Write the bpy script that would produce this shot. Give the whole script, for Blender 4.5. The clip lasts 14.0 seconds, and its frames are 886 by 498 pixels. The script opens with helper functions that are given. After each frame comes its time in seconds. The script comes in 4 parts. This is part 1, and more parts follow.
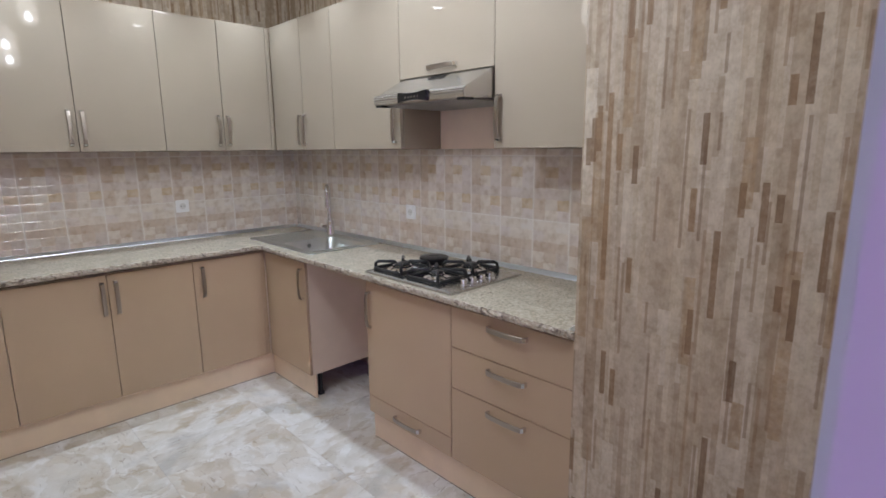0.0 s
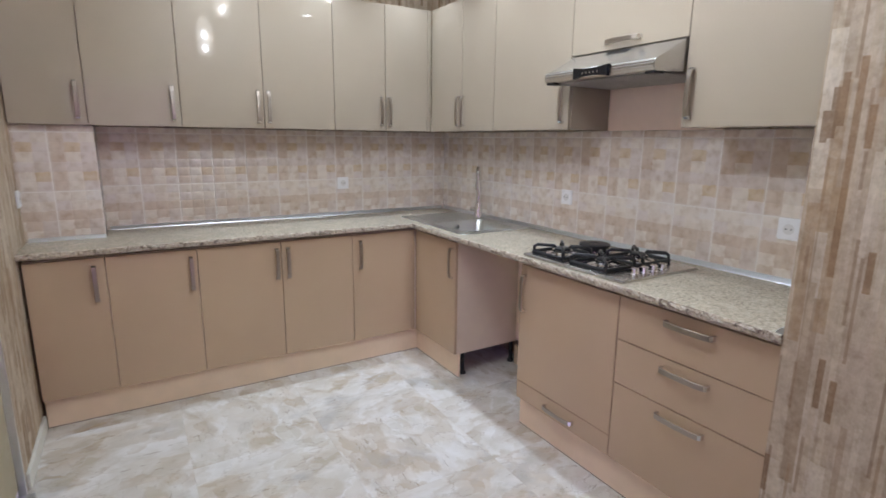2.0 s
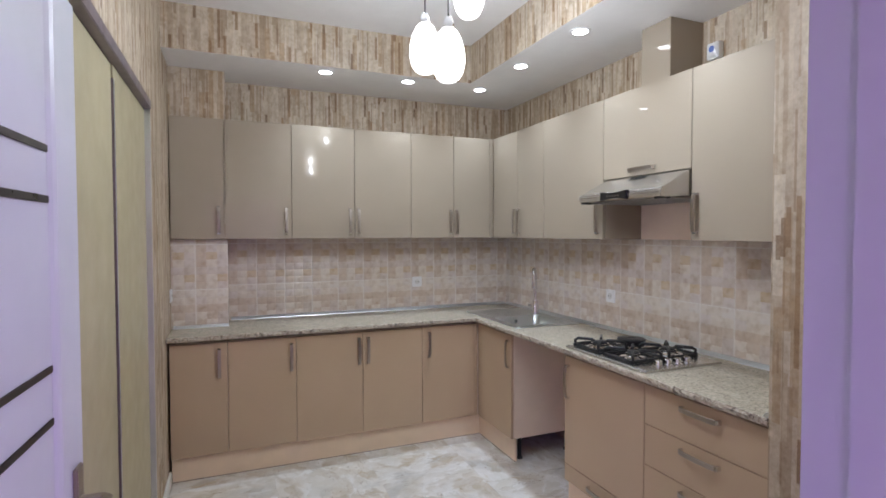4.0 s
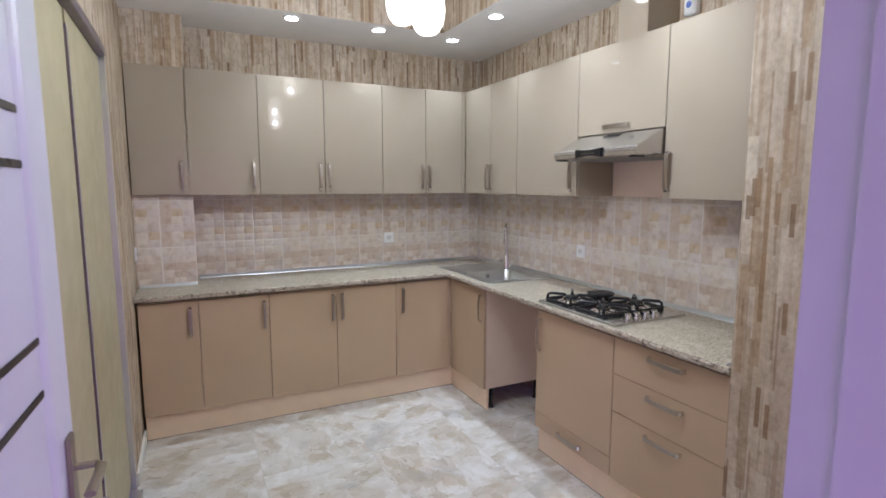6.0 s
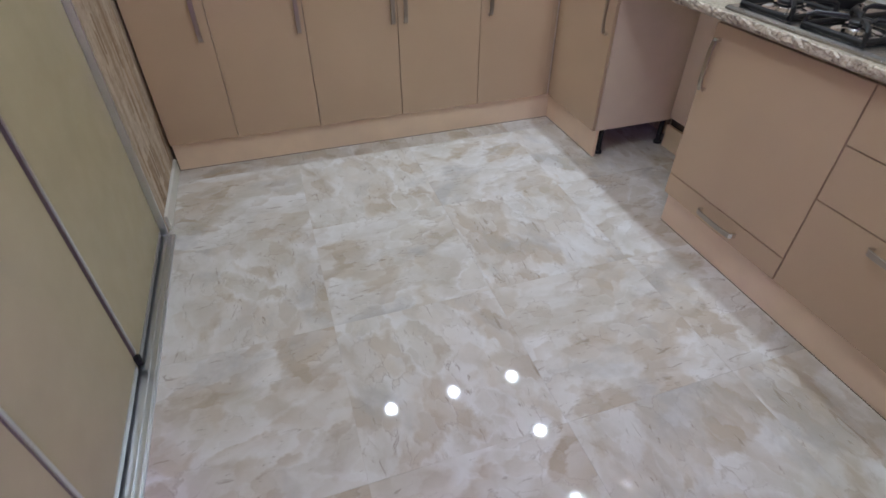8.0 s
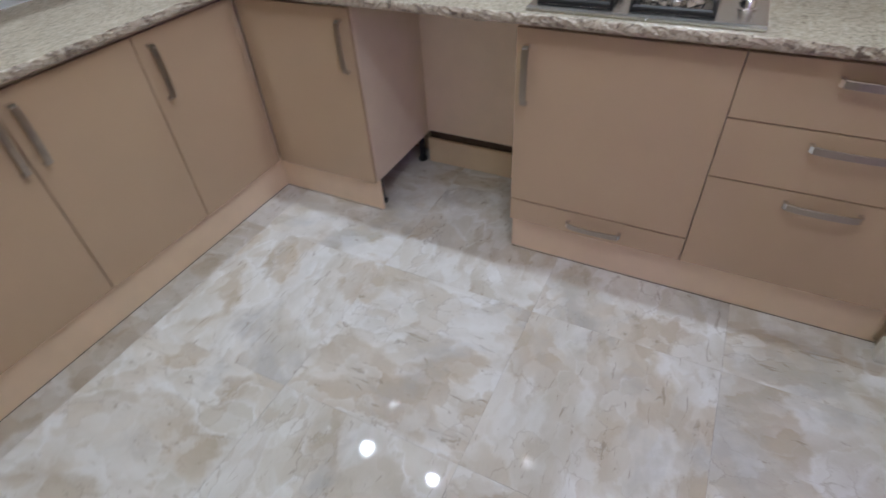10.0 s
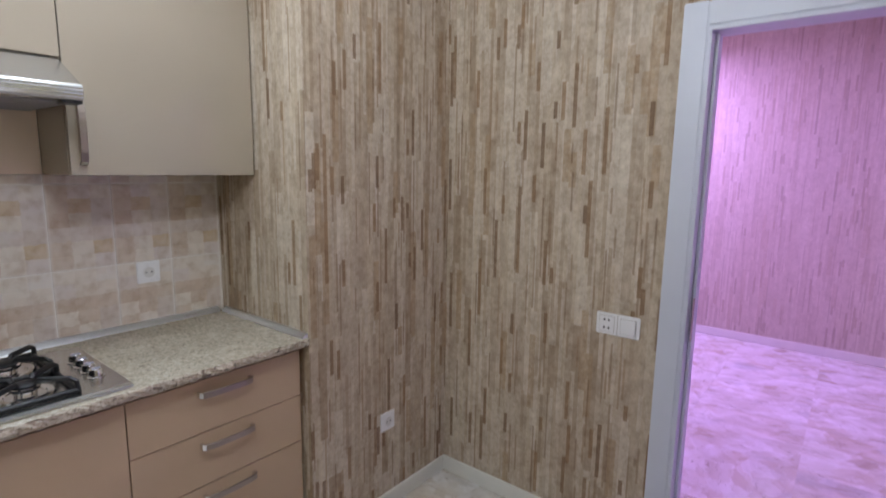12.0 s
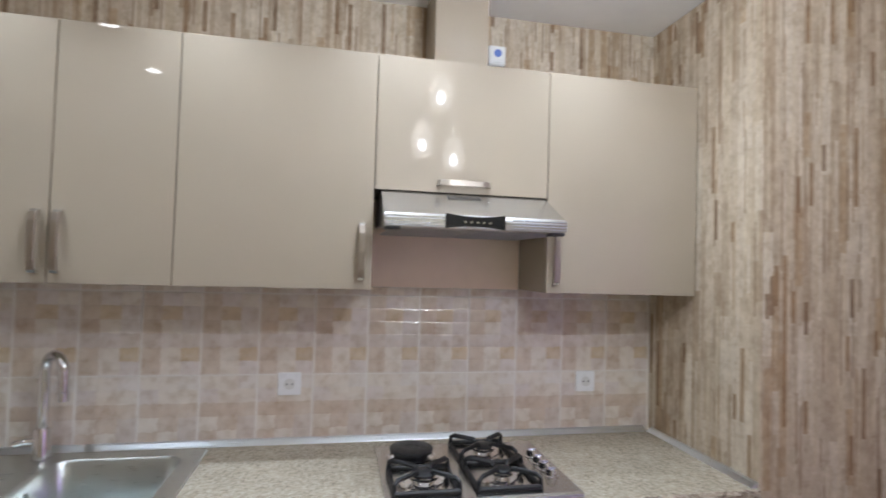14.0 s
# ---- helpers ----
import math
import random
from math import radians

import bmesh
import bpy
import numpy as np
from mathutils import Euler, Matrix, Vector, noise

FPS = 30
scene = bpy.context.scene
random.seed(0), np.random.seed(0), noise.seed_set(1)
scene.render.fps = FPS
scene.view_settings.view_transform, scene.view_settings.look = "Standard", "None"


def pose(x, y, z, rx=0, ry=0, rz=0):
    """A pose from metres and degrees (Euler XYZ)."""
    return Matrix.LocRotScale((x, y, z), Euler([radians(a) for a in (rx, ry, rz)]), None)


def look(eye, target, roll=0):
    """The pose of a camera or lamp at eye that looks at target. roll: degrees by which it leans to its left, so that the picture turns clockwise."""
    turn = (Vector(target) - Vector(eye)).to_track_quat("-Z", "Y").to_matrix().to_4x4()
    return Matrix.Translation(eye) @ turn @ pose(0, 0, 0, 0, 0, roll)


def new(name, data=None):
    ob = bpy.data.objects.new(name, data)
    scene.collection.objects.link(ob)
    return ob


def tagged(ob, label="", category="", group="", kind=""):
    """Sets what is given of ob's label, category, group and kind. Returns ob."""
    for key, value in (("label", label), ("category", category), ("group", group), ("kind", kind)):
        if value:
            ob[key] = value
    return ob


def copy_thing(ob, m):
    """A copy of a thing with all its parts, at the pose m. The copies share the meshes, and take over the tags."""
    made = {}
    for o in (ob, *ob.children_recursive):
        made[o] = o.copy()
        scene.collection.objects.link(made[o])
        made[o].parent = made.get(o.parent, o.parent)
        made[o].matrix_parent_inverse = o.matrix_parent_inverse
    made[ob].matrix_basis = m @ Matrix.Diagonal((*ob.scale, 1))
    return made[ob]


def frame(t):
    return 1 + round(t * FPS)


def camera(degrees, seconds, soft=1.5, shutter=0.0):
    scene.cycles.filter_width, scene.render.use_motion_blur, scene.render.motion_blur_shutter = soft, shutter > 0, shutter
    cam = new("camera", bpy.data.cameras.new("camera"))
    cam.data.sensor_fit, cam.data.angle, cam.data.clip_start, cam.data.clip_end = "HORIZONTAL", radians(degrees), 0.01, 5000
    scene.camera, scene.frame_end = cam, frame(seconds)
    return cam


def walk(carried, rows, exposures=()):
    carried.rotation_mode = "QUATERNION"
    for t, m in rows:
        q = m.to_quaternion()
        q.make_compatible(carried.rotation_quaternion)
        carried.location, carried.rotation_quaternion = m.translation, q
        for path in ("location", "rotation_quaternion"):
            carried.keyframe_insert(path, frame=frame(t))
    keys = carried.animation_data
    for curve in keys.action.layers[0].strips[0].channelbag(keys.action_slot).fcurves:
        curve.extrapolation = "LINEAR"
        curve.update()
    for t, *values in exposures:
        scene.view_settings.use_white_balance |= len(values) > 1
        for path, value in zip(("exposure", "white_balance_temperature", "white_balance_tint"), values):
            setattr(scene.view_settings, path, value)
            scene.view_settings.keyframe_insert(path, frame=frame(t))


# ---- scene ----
cam = camera(81.0, 14.0, soft=1.6, shutter=0.25)
PATH = [
    (0, (0.471, 0.441, 1.489), (1.841, 1.847, 1.110), -0.5),
    (0.5, (0.391, 0.509, 1.459), (1.747, 1.936, 1.106), -0.4),
    (1, (0.364, 0.58, 1.435), (1.638, 2.079, 1.075), 1.6),
    (1.5, (0.345, 0.618, 1.421), (1.5, 2.205, 1.037), 2.0),
    (2, (0.342, 0.598, 1.433), (1.353, 2.274, 1.022), 0.6),
    (2.5, (0.359, 0.505, 1.411), (1.096, 2.326, 1.035), 0.5),
    (3, (0.351, 0.278, 1.398), (0.842, 2.186, 1.056), 0.6),
    (3.5, (0.288, 0.159, 1.441), (0.882, 2.06, 1.264), 0.4),
    (3.7, (0.261, 0.12, 1.504), (0.945, 1.999, 1.446), 0.2),
    (5.8, (0.133, 0.085, 1.563), (1.018, 1.868, 1.369), 0.2),
    (6, (0.174, 0.133, 1.551), (1.048, 1.916, 1.308), -0.0),
    (6.5, (0.291, 0.349, 1.521), (1.061, 2.155, 1.139), -0.1),
    (7, (0.35, 0.526, 1.439), (0.9, 2.273, 0.635), -0.3),
    (7.2, (0.371, 0.604, 1.395), (0.841, 2.266, 0.386), -1.2),
    (9.3, (0.478, 1.653, 1.363), (1.297, 2.853, -0.012), -4.3),
    (9.5, (0.448, 1.739, 1.364), (1.416, 2.833, -0.002), -4.4),
    (10, (0.478, 1.977, 1.364), (1.788, 2.712, 0.044), -4.2),
    (10.5, (0.481, 2.167, 1.338), (2.122, 2.209, 0.196), 0.4),
    (11, (0.45, 2.33, 1.391), (2.018, 1.502, 0.467), 1.7),
    (11.5, (0.387, 2.425, 1.459), (1.688, 1.053, 0.808), 1.4),
    (12, (0.366, 2.427, 1.529), (1.596, 0.88, 1.22), 0.9),
    (12.5, (0.348, 2.414, 1.558), (1.756, 0.994, 1.563), -0.1),
    (13, (0.401, 2.478, 1.589), (2.032, 1.326, 1.693), 0.6),
    (13.5, (0.428, 2.51, 1.585), (2.261, 1.717, 1.69), 1.1),
    (14, (0.466, 2.625, 1.576), (2.426, 2.229, 1.641), 1.7),
]
walk(cam, [(t, look(eye, target, roll)) for t, eye, target, roll in PATH],
     [(0, -0.08), (0.5, 0.12), (1, 0.12), (2.5, 0.12), (3.5, -0.12), (5.8, 0.0), (6.5, 0.08), (7.0, -0.08), (9.3, -0.26), (10, -0.24), (10.5, -0.15), (11.5, -0.1), (12, -0.3), (12.5, -0.2), (13.2, -0.05), (14, -0.05)])


# ---- light ----
world = bpy.data.worlds.new("world")
scene.world = world
world.use_nodes = True
world.node_tree.nodes["Background"].inputs[0].default_value = (0.8, 0.85, 1.0, 1)
world.node_tree.nodes["Background"].inputs[1].default_value = 0.02
scene.view_settings.exposure = 0.0
SPOT_WATT, BULB_WATT, HALL_WATT = 2.55, 3.5, 80.0
WARM = (0.672, 0.812, 0.985)
PURPLE = (0.52, 0.33, 1.0)


def lamp(name, kind, place, watt, colour, size=0.05, spread=125):
    data = bpy.data.lights.new(name, kind)
    data.energy, data.color = watt, colour
    if kind == "AREA":
        data.shape, data.size, data.spread = "DISK", size, radians(spread)
    else:
        data.shadow_soft_size = size
    ob = new(name, data)
    ob.location = place
    return ob


SPOTS = [(0.83, 3.66), (1.41, 3.66), (1.98, 3.66), (1.98, 3.06), (1.98, 2.44), (1.98, 1.80)]
SOFFIT, CEIL = 2.612, 2.88
for sx, sy in SPOTS:
    lamp("downlight_lamp", "AREA", (sx, sy, SOFFIT - 0.012), SPOT_WATT, WARM, 0.075, 100)
BULBS = [(1.02, 1.99, 2.18), (0.99, 2.17, 2.26), (1.16, 2.10, 2.49)]
for b in BULBS:
    lamp("pendant_lamp", "POINT", b, BULB_WATT, WARM, 0.02)
# two unseen purple lamps stand in for the hall's assumed cove lighting
HALL_LAMPS = [(-1.25, -2.0, 0.55), (2.05, -2.0, 1.45)]
for hx, hy, share in HALL_LAMPS:
    lamp("hall_lamp", "AREA", (hx, hy, 2.62), HALL_WATT * share, PURPLE, 0.3, 180)


# ---- materials ----
class Mat:
    """A node material and a few short ways to add nodes to it."""

    def __init__(self, name, rough=0.5, metal=0.0, colour=(0.8, 0.8, 0.8)):
        self.m = bpy.data.materials.new(name)
        self.m.use_nodes = True
        self.t = self.m.node_tree
        self.b = self.t.nodes["Principled BSDF"]
        self.set("Roughness", rough)
        self.set("Metallic", metal)
        self.set("Base Color", (*colour, 1))

    def set(self, key, value):
        if isinstance(value, bpy.types.NodeSocket):
            self.t.links.new(value, self.b.inputs[key])
        else:
            self.b.inputs[key].default_value = value

    def node(self, kind, **ins):
        n = self.t.nodes.new(kind)
        for k, v in ins.items():
            self.plug(n, k.replace("_", " "), v)
        return n

    def plug(self, n, key, v):
        if isinstance(v, bpy.types.NodeSocket):
            self.t.links.new(v, n.inputs[key])
        else:
            n.inputs[key].default_value = v

    def math(self, op, a, b=None, c=None):
        n = self.t.nodes.new("ShaderNodeMath")
        n.operation = op
        for k, v in enumerate((a, b, c)):
            if v is not None:
                self.plug(n, k, v)
        return n.outputs[0]

    def pos(self):
        return self.node("ShaderNodeNewGeometry").outputs["Position"]

    def obj(self):
        return self.node("ShaderNodeTexCoord").outputs["Object"]

    def xyz(self, v):
        n = self.node("ShaderNodeSeparateXYZ", Vector=v)
        return n.outputs[0], n.outputs[1], n.outputs[2]

    def join(self, x, y, z=0.0):
        n = self.t.nodes.new("ShaderNodeCombineXYZ")
        for k, v in enumerate((x, y, z)):
            self.plug(n, k, v)
        return n.outputs[0]

    def noise(self, vec, scale, detail=4.0, rough=0.55, warp=0.0):
        n = self.node("ShaderNodeTexNoise", Vector=vec, Scale=scale, Detail=detail, Roughness=rough, Distortion=warp)
        return n.outputs["Fac"]

    def white(self, vec):
        n = self.t.nodes.new("ShaderNodeTexWhiteNoise")
        n.noise_dimensions = "3D"
        self.plug(n, "Vector", vec)
        return n.outputs["Value"]

    def ramp(self, fac, stops, hard=False):
        n = self.node("ShaderNodeValToRGB", Fac=fac)
        r = n.color_ramp
        if hard:
            r.interpolation = "CONSTANT"
        while len(r.elements) < len(stops):
            r.elements.new(0.5)
        for e, (p, c) in zip(r.elements, stops):
            e.position, e.color = p, (*c, 1) if len(c) == 3 else c
        return n.outputs[0]

    def grey(self, fac, a, b, lo=0.0, hi=1.0):
        n = self.node("ShaderNodeMapRange", Value=fac)
        for k, v in zip((1, 2, 3, 4), (a, b, lo, hi)):
            n.inputs[k].default_value = v
        return n.outputs[0]

    def mix(self, fac, a, b, kind="MIX"):
        n = self.t.nodes.new("ShaderNodeMix")
        n.data_type, n.blend_type = "RGBA", kind
        self.plug(n, 0, fac)
        for k, v in ((6, a), (7, b)):
            self.plug(n, k, (*v, 1) if isinstance(v, tuple) and len(v) == 3 else v)
        return n.outputs[2]

    def bump(self, height, strength=0.2, dist=0.002):
        n = self.node("ShaderNodeBump", Height=height, Strength=strength, Distance=dist)
        self.set("Normal", n.outputs[0])


def plain(name, colour, rough=0.4, metal=0.0, vary=0.06, scale=9.0, fine=180.0, relief=0.03):
    """Paint, plastic or metal with faint clouding, uneven gloss and fine grain."""
    m = Mat(name, rough, metal)
    p = m.pos()
    cloud = m.noise(p, scale)
    low, high = tuple(c * (1 - vary) for c in colour), tuple(min(1, c * (1 + vary)) for c in colour)
    m.set("Base Color", m.ramp(cloud, [(0.3, low), (0.7, high)]))
    grain = m.noise(p, fine, 2.0)
    m.set("Roughness", m.grey(m.noise(p, scale * 2.3), 0.3, 0.7, rough * 0.85, min(1, rough * 1.2)))
    m.bump(grain, relief, 0.001)
    return m.m


def brushed(name, colour, rough, stretch):
    m = Mat(name, rough, 1.0)
    x, y, z = m.xyz(m.pos())
    v = m.join(m.math("MULTIPLY", x, stretch[0]), m.math("MULTIPLY", y, stretch[1]), m.math("MULTIPLY", z, stretch[2]))
    n = m.noise(v, 1.0, 3.0)
    m.set("Base Color", m.ramp(n, [(0.3, tuple(c * 0.95 for c in colour)), (0.7, colour)]))
    m.set("Roughness", m.grey(n, 0.3, 0.7, rough * 0.9, rough * 1.12))
    m.bump(n, 0.02, 0.0004)
    return m.m


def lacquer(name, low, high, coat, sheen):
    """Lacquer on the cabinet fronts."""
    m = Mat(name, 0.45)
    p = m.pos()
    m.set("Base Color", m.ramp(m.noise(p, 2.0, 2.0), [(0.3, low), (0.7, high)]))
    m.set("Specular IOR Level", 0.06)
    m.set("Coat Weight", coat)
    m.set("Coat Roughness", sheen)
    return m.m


def wallpaper(name, fade):
    """Printed paper of upright strips in cream, sand and brown."""
    m = Mat(name, 0.62)
    x, y, z = m.xyz(m.pos())
    u = m.math("ADD", x, y)
    w = m.math("ADD", u, m.math("MULTIPLY", m.noise(m.join(u, 0.0, z), 90.0, 3.0, 0.6), 0.0028))

    def strips(width, length, seed):
        col = m.math("FLOOR", m.math("DIVIDE", m.math("ADD", w, seed * 0.37), width))
        shift = m.math("MULTIPLY", m.white(m.join(col, seed, 1.0)), 7.0)
        stretch = m.grey(m.white(m.join(col, seed, 5.0)), 0, 1, 0.4, 1.9)
        row = m.math("FLOOR", m.math("ADD", m.math("DIVIDE", z, m.math("MULTIPLY", stretch, length)), shift))
        return m.white(m.join(col, row, seed)), m.white(m.join(col, row, seed + 9.0))

    broad, tone = strips(0.037, 0.55, 2.0)
    base = m.ramp(broad, [(0.0, (0.36, 0.27, 0.18)), (0.14, (0.45, 0.36, 0.26)), (0.5, (0.51, 0.425, 0.325)), (1.0, (0.585, 0.51, 0.405))])
    mid, tone2 = strips(0.0155, 0.34, 5.0)
    base = m.mix(m.math("MULTIPLY", m.math("GREATER_THAN", mid, 0.56), 0.62), base, m.ramp(tone2, [(0.0, (0.35, 0.25, 0.16)), (0.3, (0.47, 0.375, 0.265)), (0.65, (0.56, 0.475, 0.35)), (1.0, (0.62, 0.55, 0.45))]))
    mottle = m.noise(m.join(u, 0.9, m.math("MULTIPLY", z, 0.8)), 60.0, 4.0, 0.65)
    gold, tone4 = strips(0.029, 0.27, 23.0)
    base = m.mix(m.math("MULTIPLY", m.math("GREATER_THAN", gold, 0.93), m.grey(mottle, 0.3, 0.6, 0.35, 0.8)), base, (0.39, 0.27, 0.155))
    thin, tone5 = strips(0.0078, 0.20, 17.0)
    base = m.mix(m.math("MULTIPLY", m.math("GREATER_THAN", thin, 0.925), 0.58), base, m.ramp(tone5, [(0.0, (0.20, 0.115, 0.06)), (1.0, (0.36, 0.235, 0.135))]))
    dark, tone3 = strips(0.0165, 0.15, 11.0)
    base = m.mix(m.math("MULTIPLY", m.math("GREATER_THAN", dark, 0.934), m.grey(mottle, 0.3, 0.65, 0.92, 0.7)), base, m.ramp(tone3, [(0.0, (0.165, 0.09, 0.042)), (1.0, (0.30, 0.18, 0.088))]))
    stain = m.noise(m.join(m.math("MULTIPLY", u, 1.0), 0.3, m.math("MULTIPLY", z, 0.55)), 26.0, 6.0, 0.7)
    base = m.mix(0.75, base, m.ramp(stain, [(0.3, (0.70, 0.63, 0.56)), (0.5, (1.0, 1.0, 1.0)), (0.7, (1.22, 1.24, 1.27))]), "MULTIPLY")
    fine = m.noise(m.join(u, 0.1, m.math("MULTIPLY", z, 0.2)), 240.0, 3.0)
    base = m.mix(0.2, base, m.ramp(fine, [(0.3, (0.7, 0.68, 0.66)), (0.7, (1.15, 1.15, 1.15))]), "MULTIPLY")
    blot = m.noise(m.join(u, 0.7, z), 55.0, 4.0, 0.6)
    base = m.mix(0.6, base, m.ramp(blot, [(0.32, (0.80, 0.75, 0.70)), (0.5, (1.0, 1.0, 1.0)), (0.68, (1.14, 1.15, 1.17))]), "MULTIPLY")
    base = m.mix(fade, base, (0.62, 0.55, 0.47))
    m.set("Base Color", base)
    m.bump(m.math("ADD", m.math("MULTIPLY", broad, 0.6), m.math("MULTIPLY", fine, 0.5)), 0.25, 0.002)
    return m.m


TONES = {"c": (0.74, 0.665, 0.575), "l": (0.68, 0.60, 0.56), "w": (0.75, 0.695, 0.64), "t": (0.60, 0.475, 0.365), "b": (0.56, 0.425, 0.315), "g": (0.60, 0.45, 0.27), "y": (0.61, 0.52, 0.46)}


def wall_tile(name, print_):
    """Glazed tile with a printed mosaic of soft squares; local x across, z up."""
    m = Mat(name, 0.12)
    x, y, z = m.xyz(m.obj())
    rnd = m.node("ShaderNodeObjectInfo").outputs["Random"]
    wob = m.noise(m.obj(), 55.0, 4.0)
    xs = m.math("ADD", x, m.math("MULTIPLY", m.math("SUBTRACT", wob, 0.5), 0.022))
    zs = m.math("ADD", z, m.math("MULTIPLY", m.math("SUBTRACT", wob, 0.5), 0.018))
    i = m.math("FLOOR", m.math("DIVIDE", m.math("ADD", xs, 0.1), 0.0667))
    k = m.math("FLOOR", m.math("DIVIDE", m.math("ADD", zs, 0.15), 0.05))
    at = m.math("DIVIDE", m.math("ADD", m.math("MULTIPLY", k, 3.0), m.math("ADD", i, 0.5)), 18.0)
    base = m.ramp(at, [(q / 18.0, TONES[c]) for q, c in enumerate(print_)], True)
    base = m.mix(0.22, base, (0.675, 0.60, 0.53))
    cell = m.white(m.join(i, k, 4.2))
    fine_i = m.math("FLOOR", m.math("DIVIDE", m.math("ADD", xs, 0.1), 0.0333))
    fine_k = m.math("FLOOR", m.math("DIVIDE", m.math("ADD", zs, 0.15), 0.025))
    small = m.white(m.join(fine_i, fine_k, 8.4))
    base = m.mix(m.math("MULTIPLY", m.grey(small, 0.6, 1.0), 0.22), base, TONES["t"])
    wash = m.noise(m.node("ShaderNodeVectorMath", Vector=m.obj()).outputs[0], 22.0, 5.0, 0.6)
    drift = m.node("ShaderNodeTexNoise", Vector=m.obj(), Scale=28.0, Detail=4.0)
    drift.noise_dimensions = "4D"
    m.plug(drift, "W", m.math("MULTIPLY", rnd, 30.0))
    base = m.mix(0.65, base, m.ramp(drift.outputs["Fac"], [(0.3, (0.72, 0.62, 0.52)), (0.52, (1, 1, 1)), (0.75, (1.12, 1.12, 1.12))]), "MULTIPLY")
    base = m.mix(m.math("MULTIPLY", m.grey(wash, 0.45, 0.7), 0.35), base, (0.76, 0.70, 0.64))
    border = m.math("MAXIMUM", m.grey(m.math("ABSOLUTE", x), 0.090, 0.097), m.grey(m.math("ABSOLUTE", z), 0.142, 0.148))
    base = m.mix(m.math("MULTIPLY", border, 0.5), base, (0.78, 0.73, 0.67))
    m.set("Base Color", base)
    m.set("Roughness", m.grey(wash, 0.3, 0.7, 0.28, 0.4))
    fx = m.math("FRACT", m.math("DIVIDE", m.math("ADD", x, 0.1), 0.0667))
    fz = m.math("FRACT", m.math("DIVIDE", m.math("ADD", z, 0.15), 0.05))
    across = m.math("MULTIPLY", fx, m.math("SUBTRACT", 1.0, fx))
    upright = m.math("MULTIPLY", fz, m.math("SUBTRACT", 1.0, fz))
    pillow = m.math("ADD", m.math("MULTIPLY", upright, 4.0), m.math("MULTIPLY", across, 0.7))
    glaze = m.node("ShaderNodeBump", Height=m.math("ADD", pillow, m.math("MULTIPLY", wash, 0.05)), Strength=1.0, Distance=0.0046)
    m.set("Coat Normal", glaze.outputs[0])
    m.set("Coat Weight", 0.9)
    m.set("Coat Roughness", 0.09)
    m.bump(m.math("ADD", m.math("POWER", m.math("MULTIPLY", m.math("MULTIPLY", across, upright), 16.0), 0.35), m.math("ADD", m.math("MULTIPLY", cell, 0.2), m.math("MULTIPLY", wash, 0.3))), 0.8, 0.0014)
    return m.m


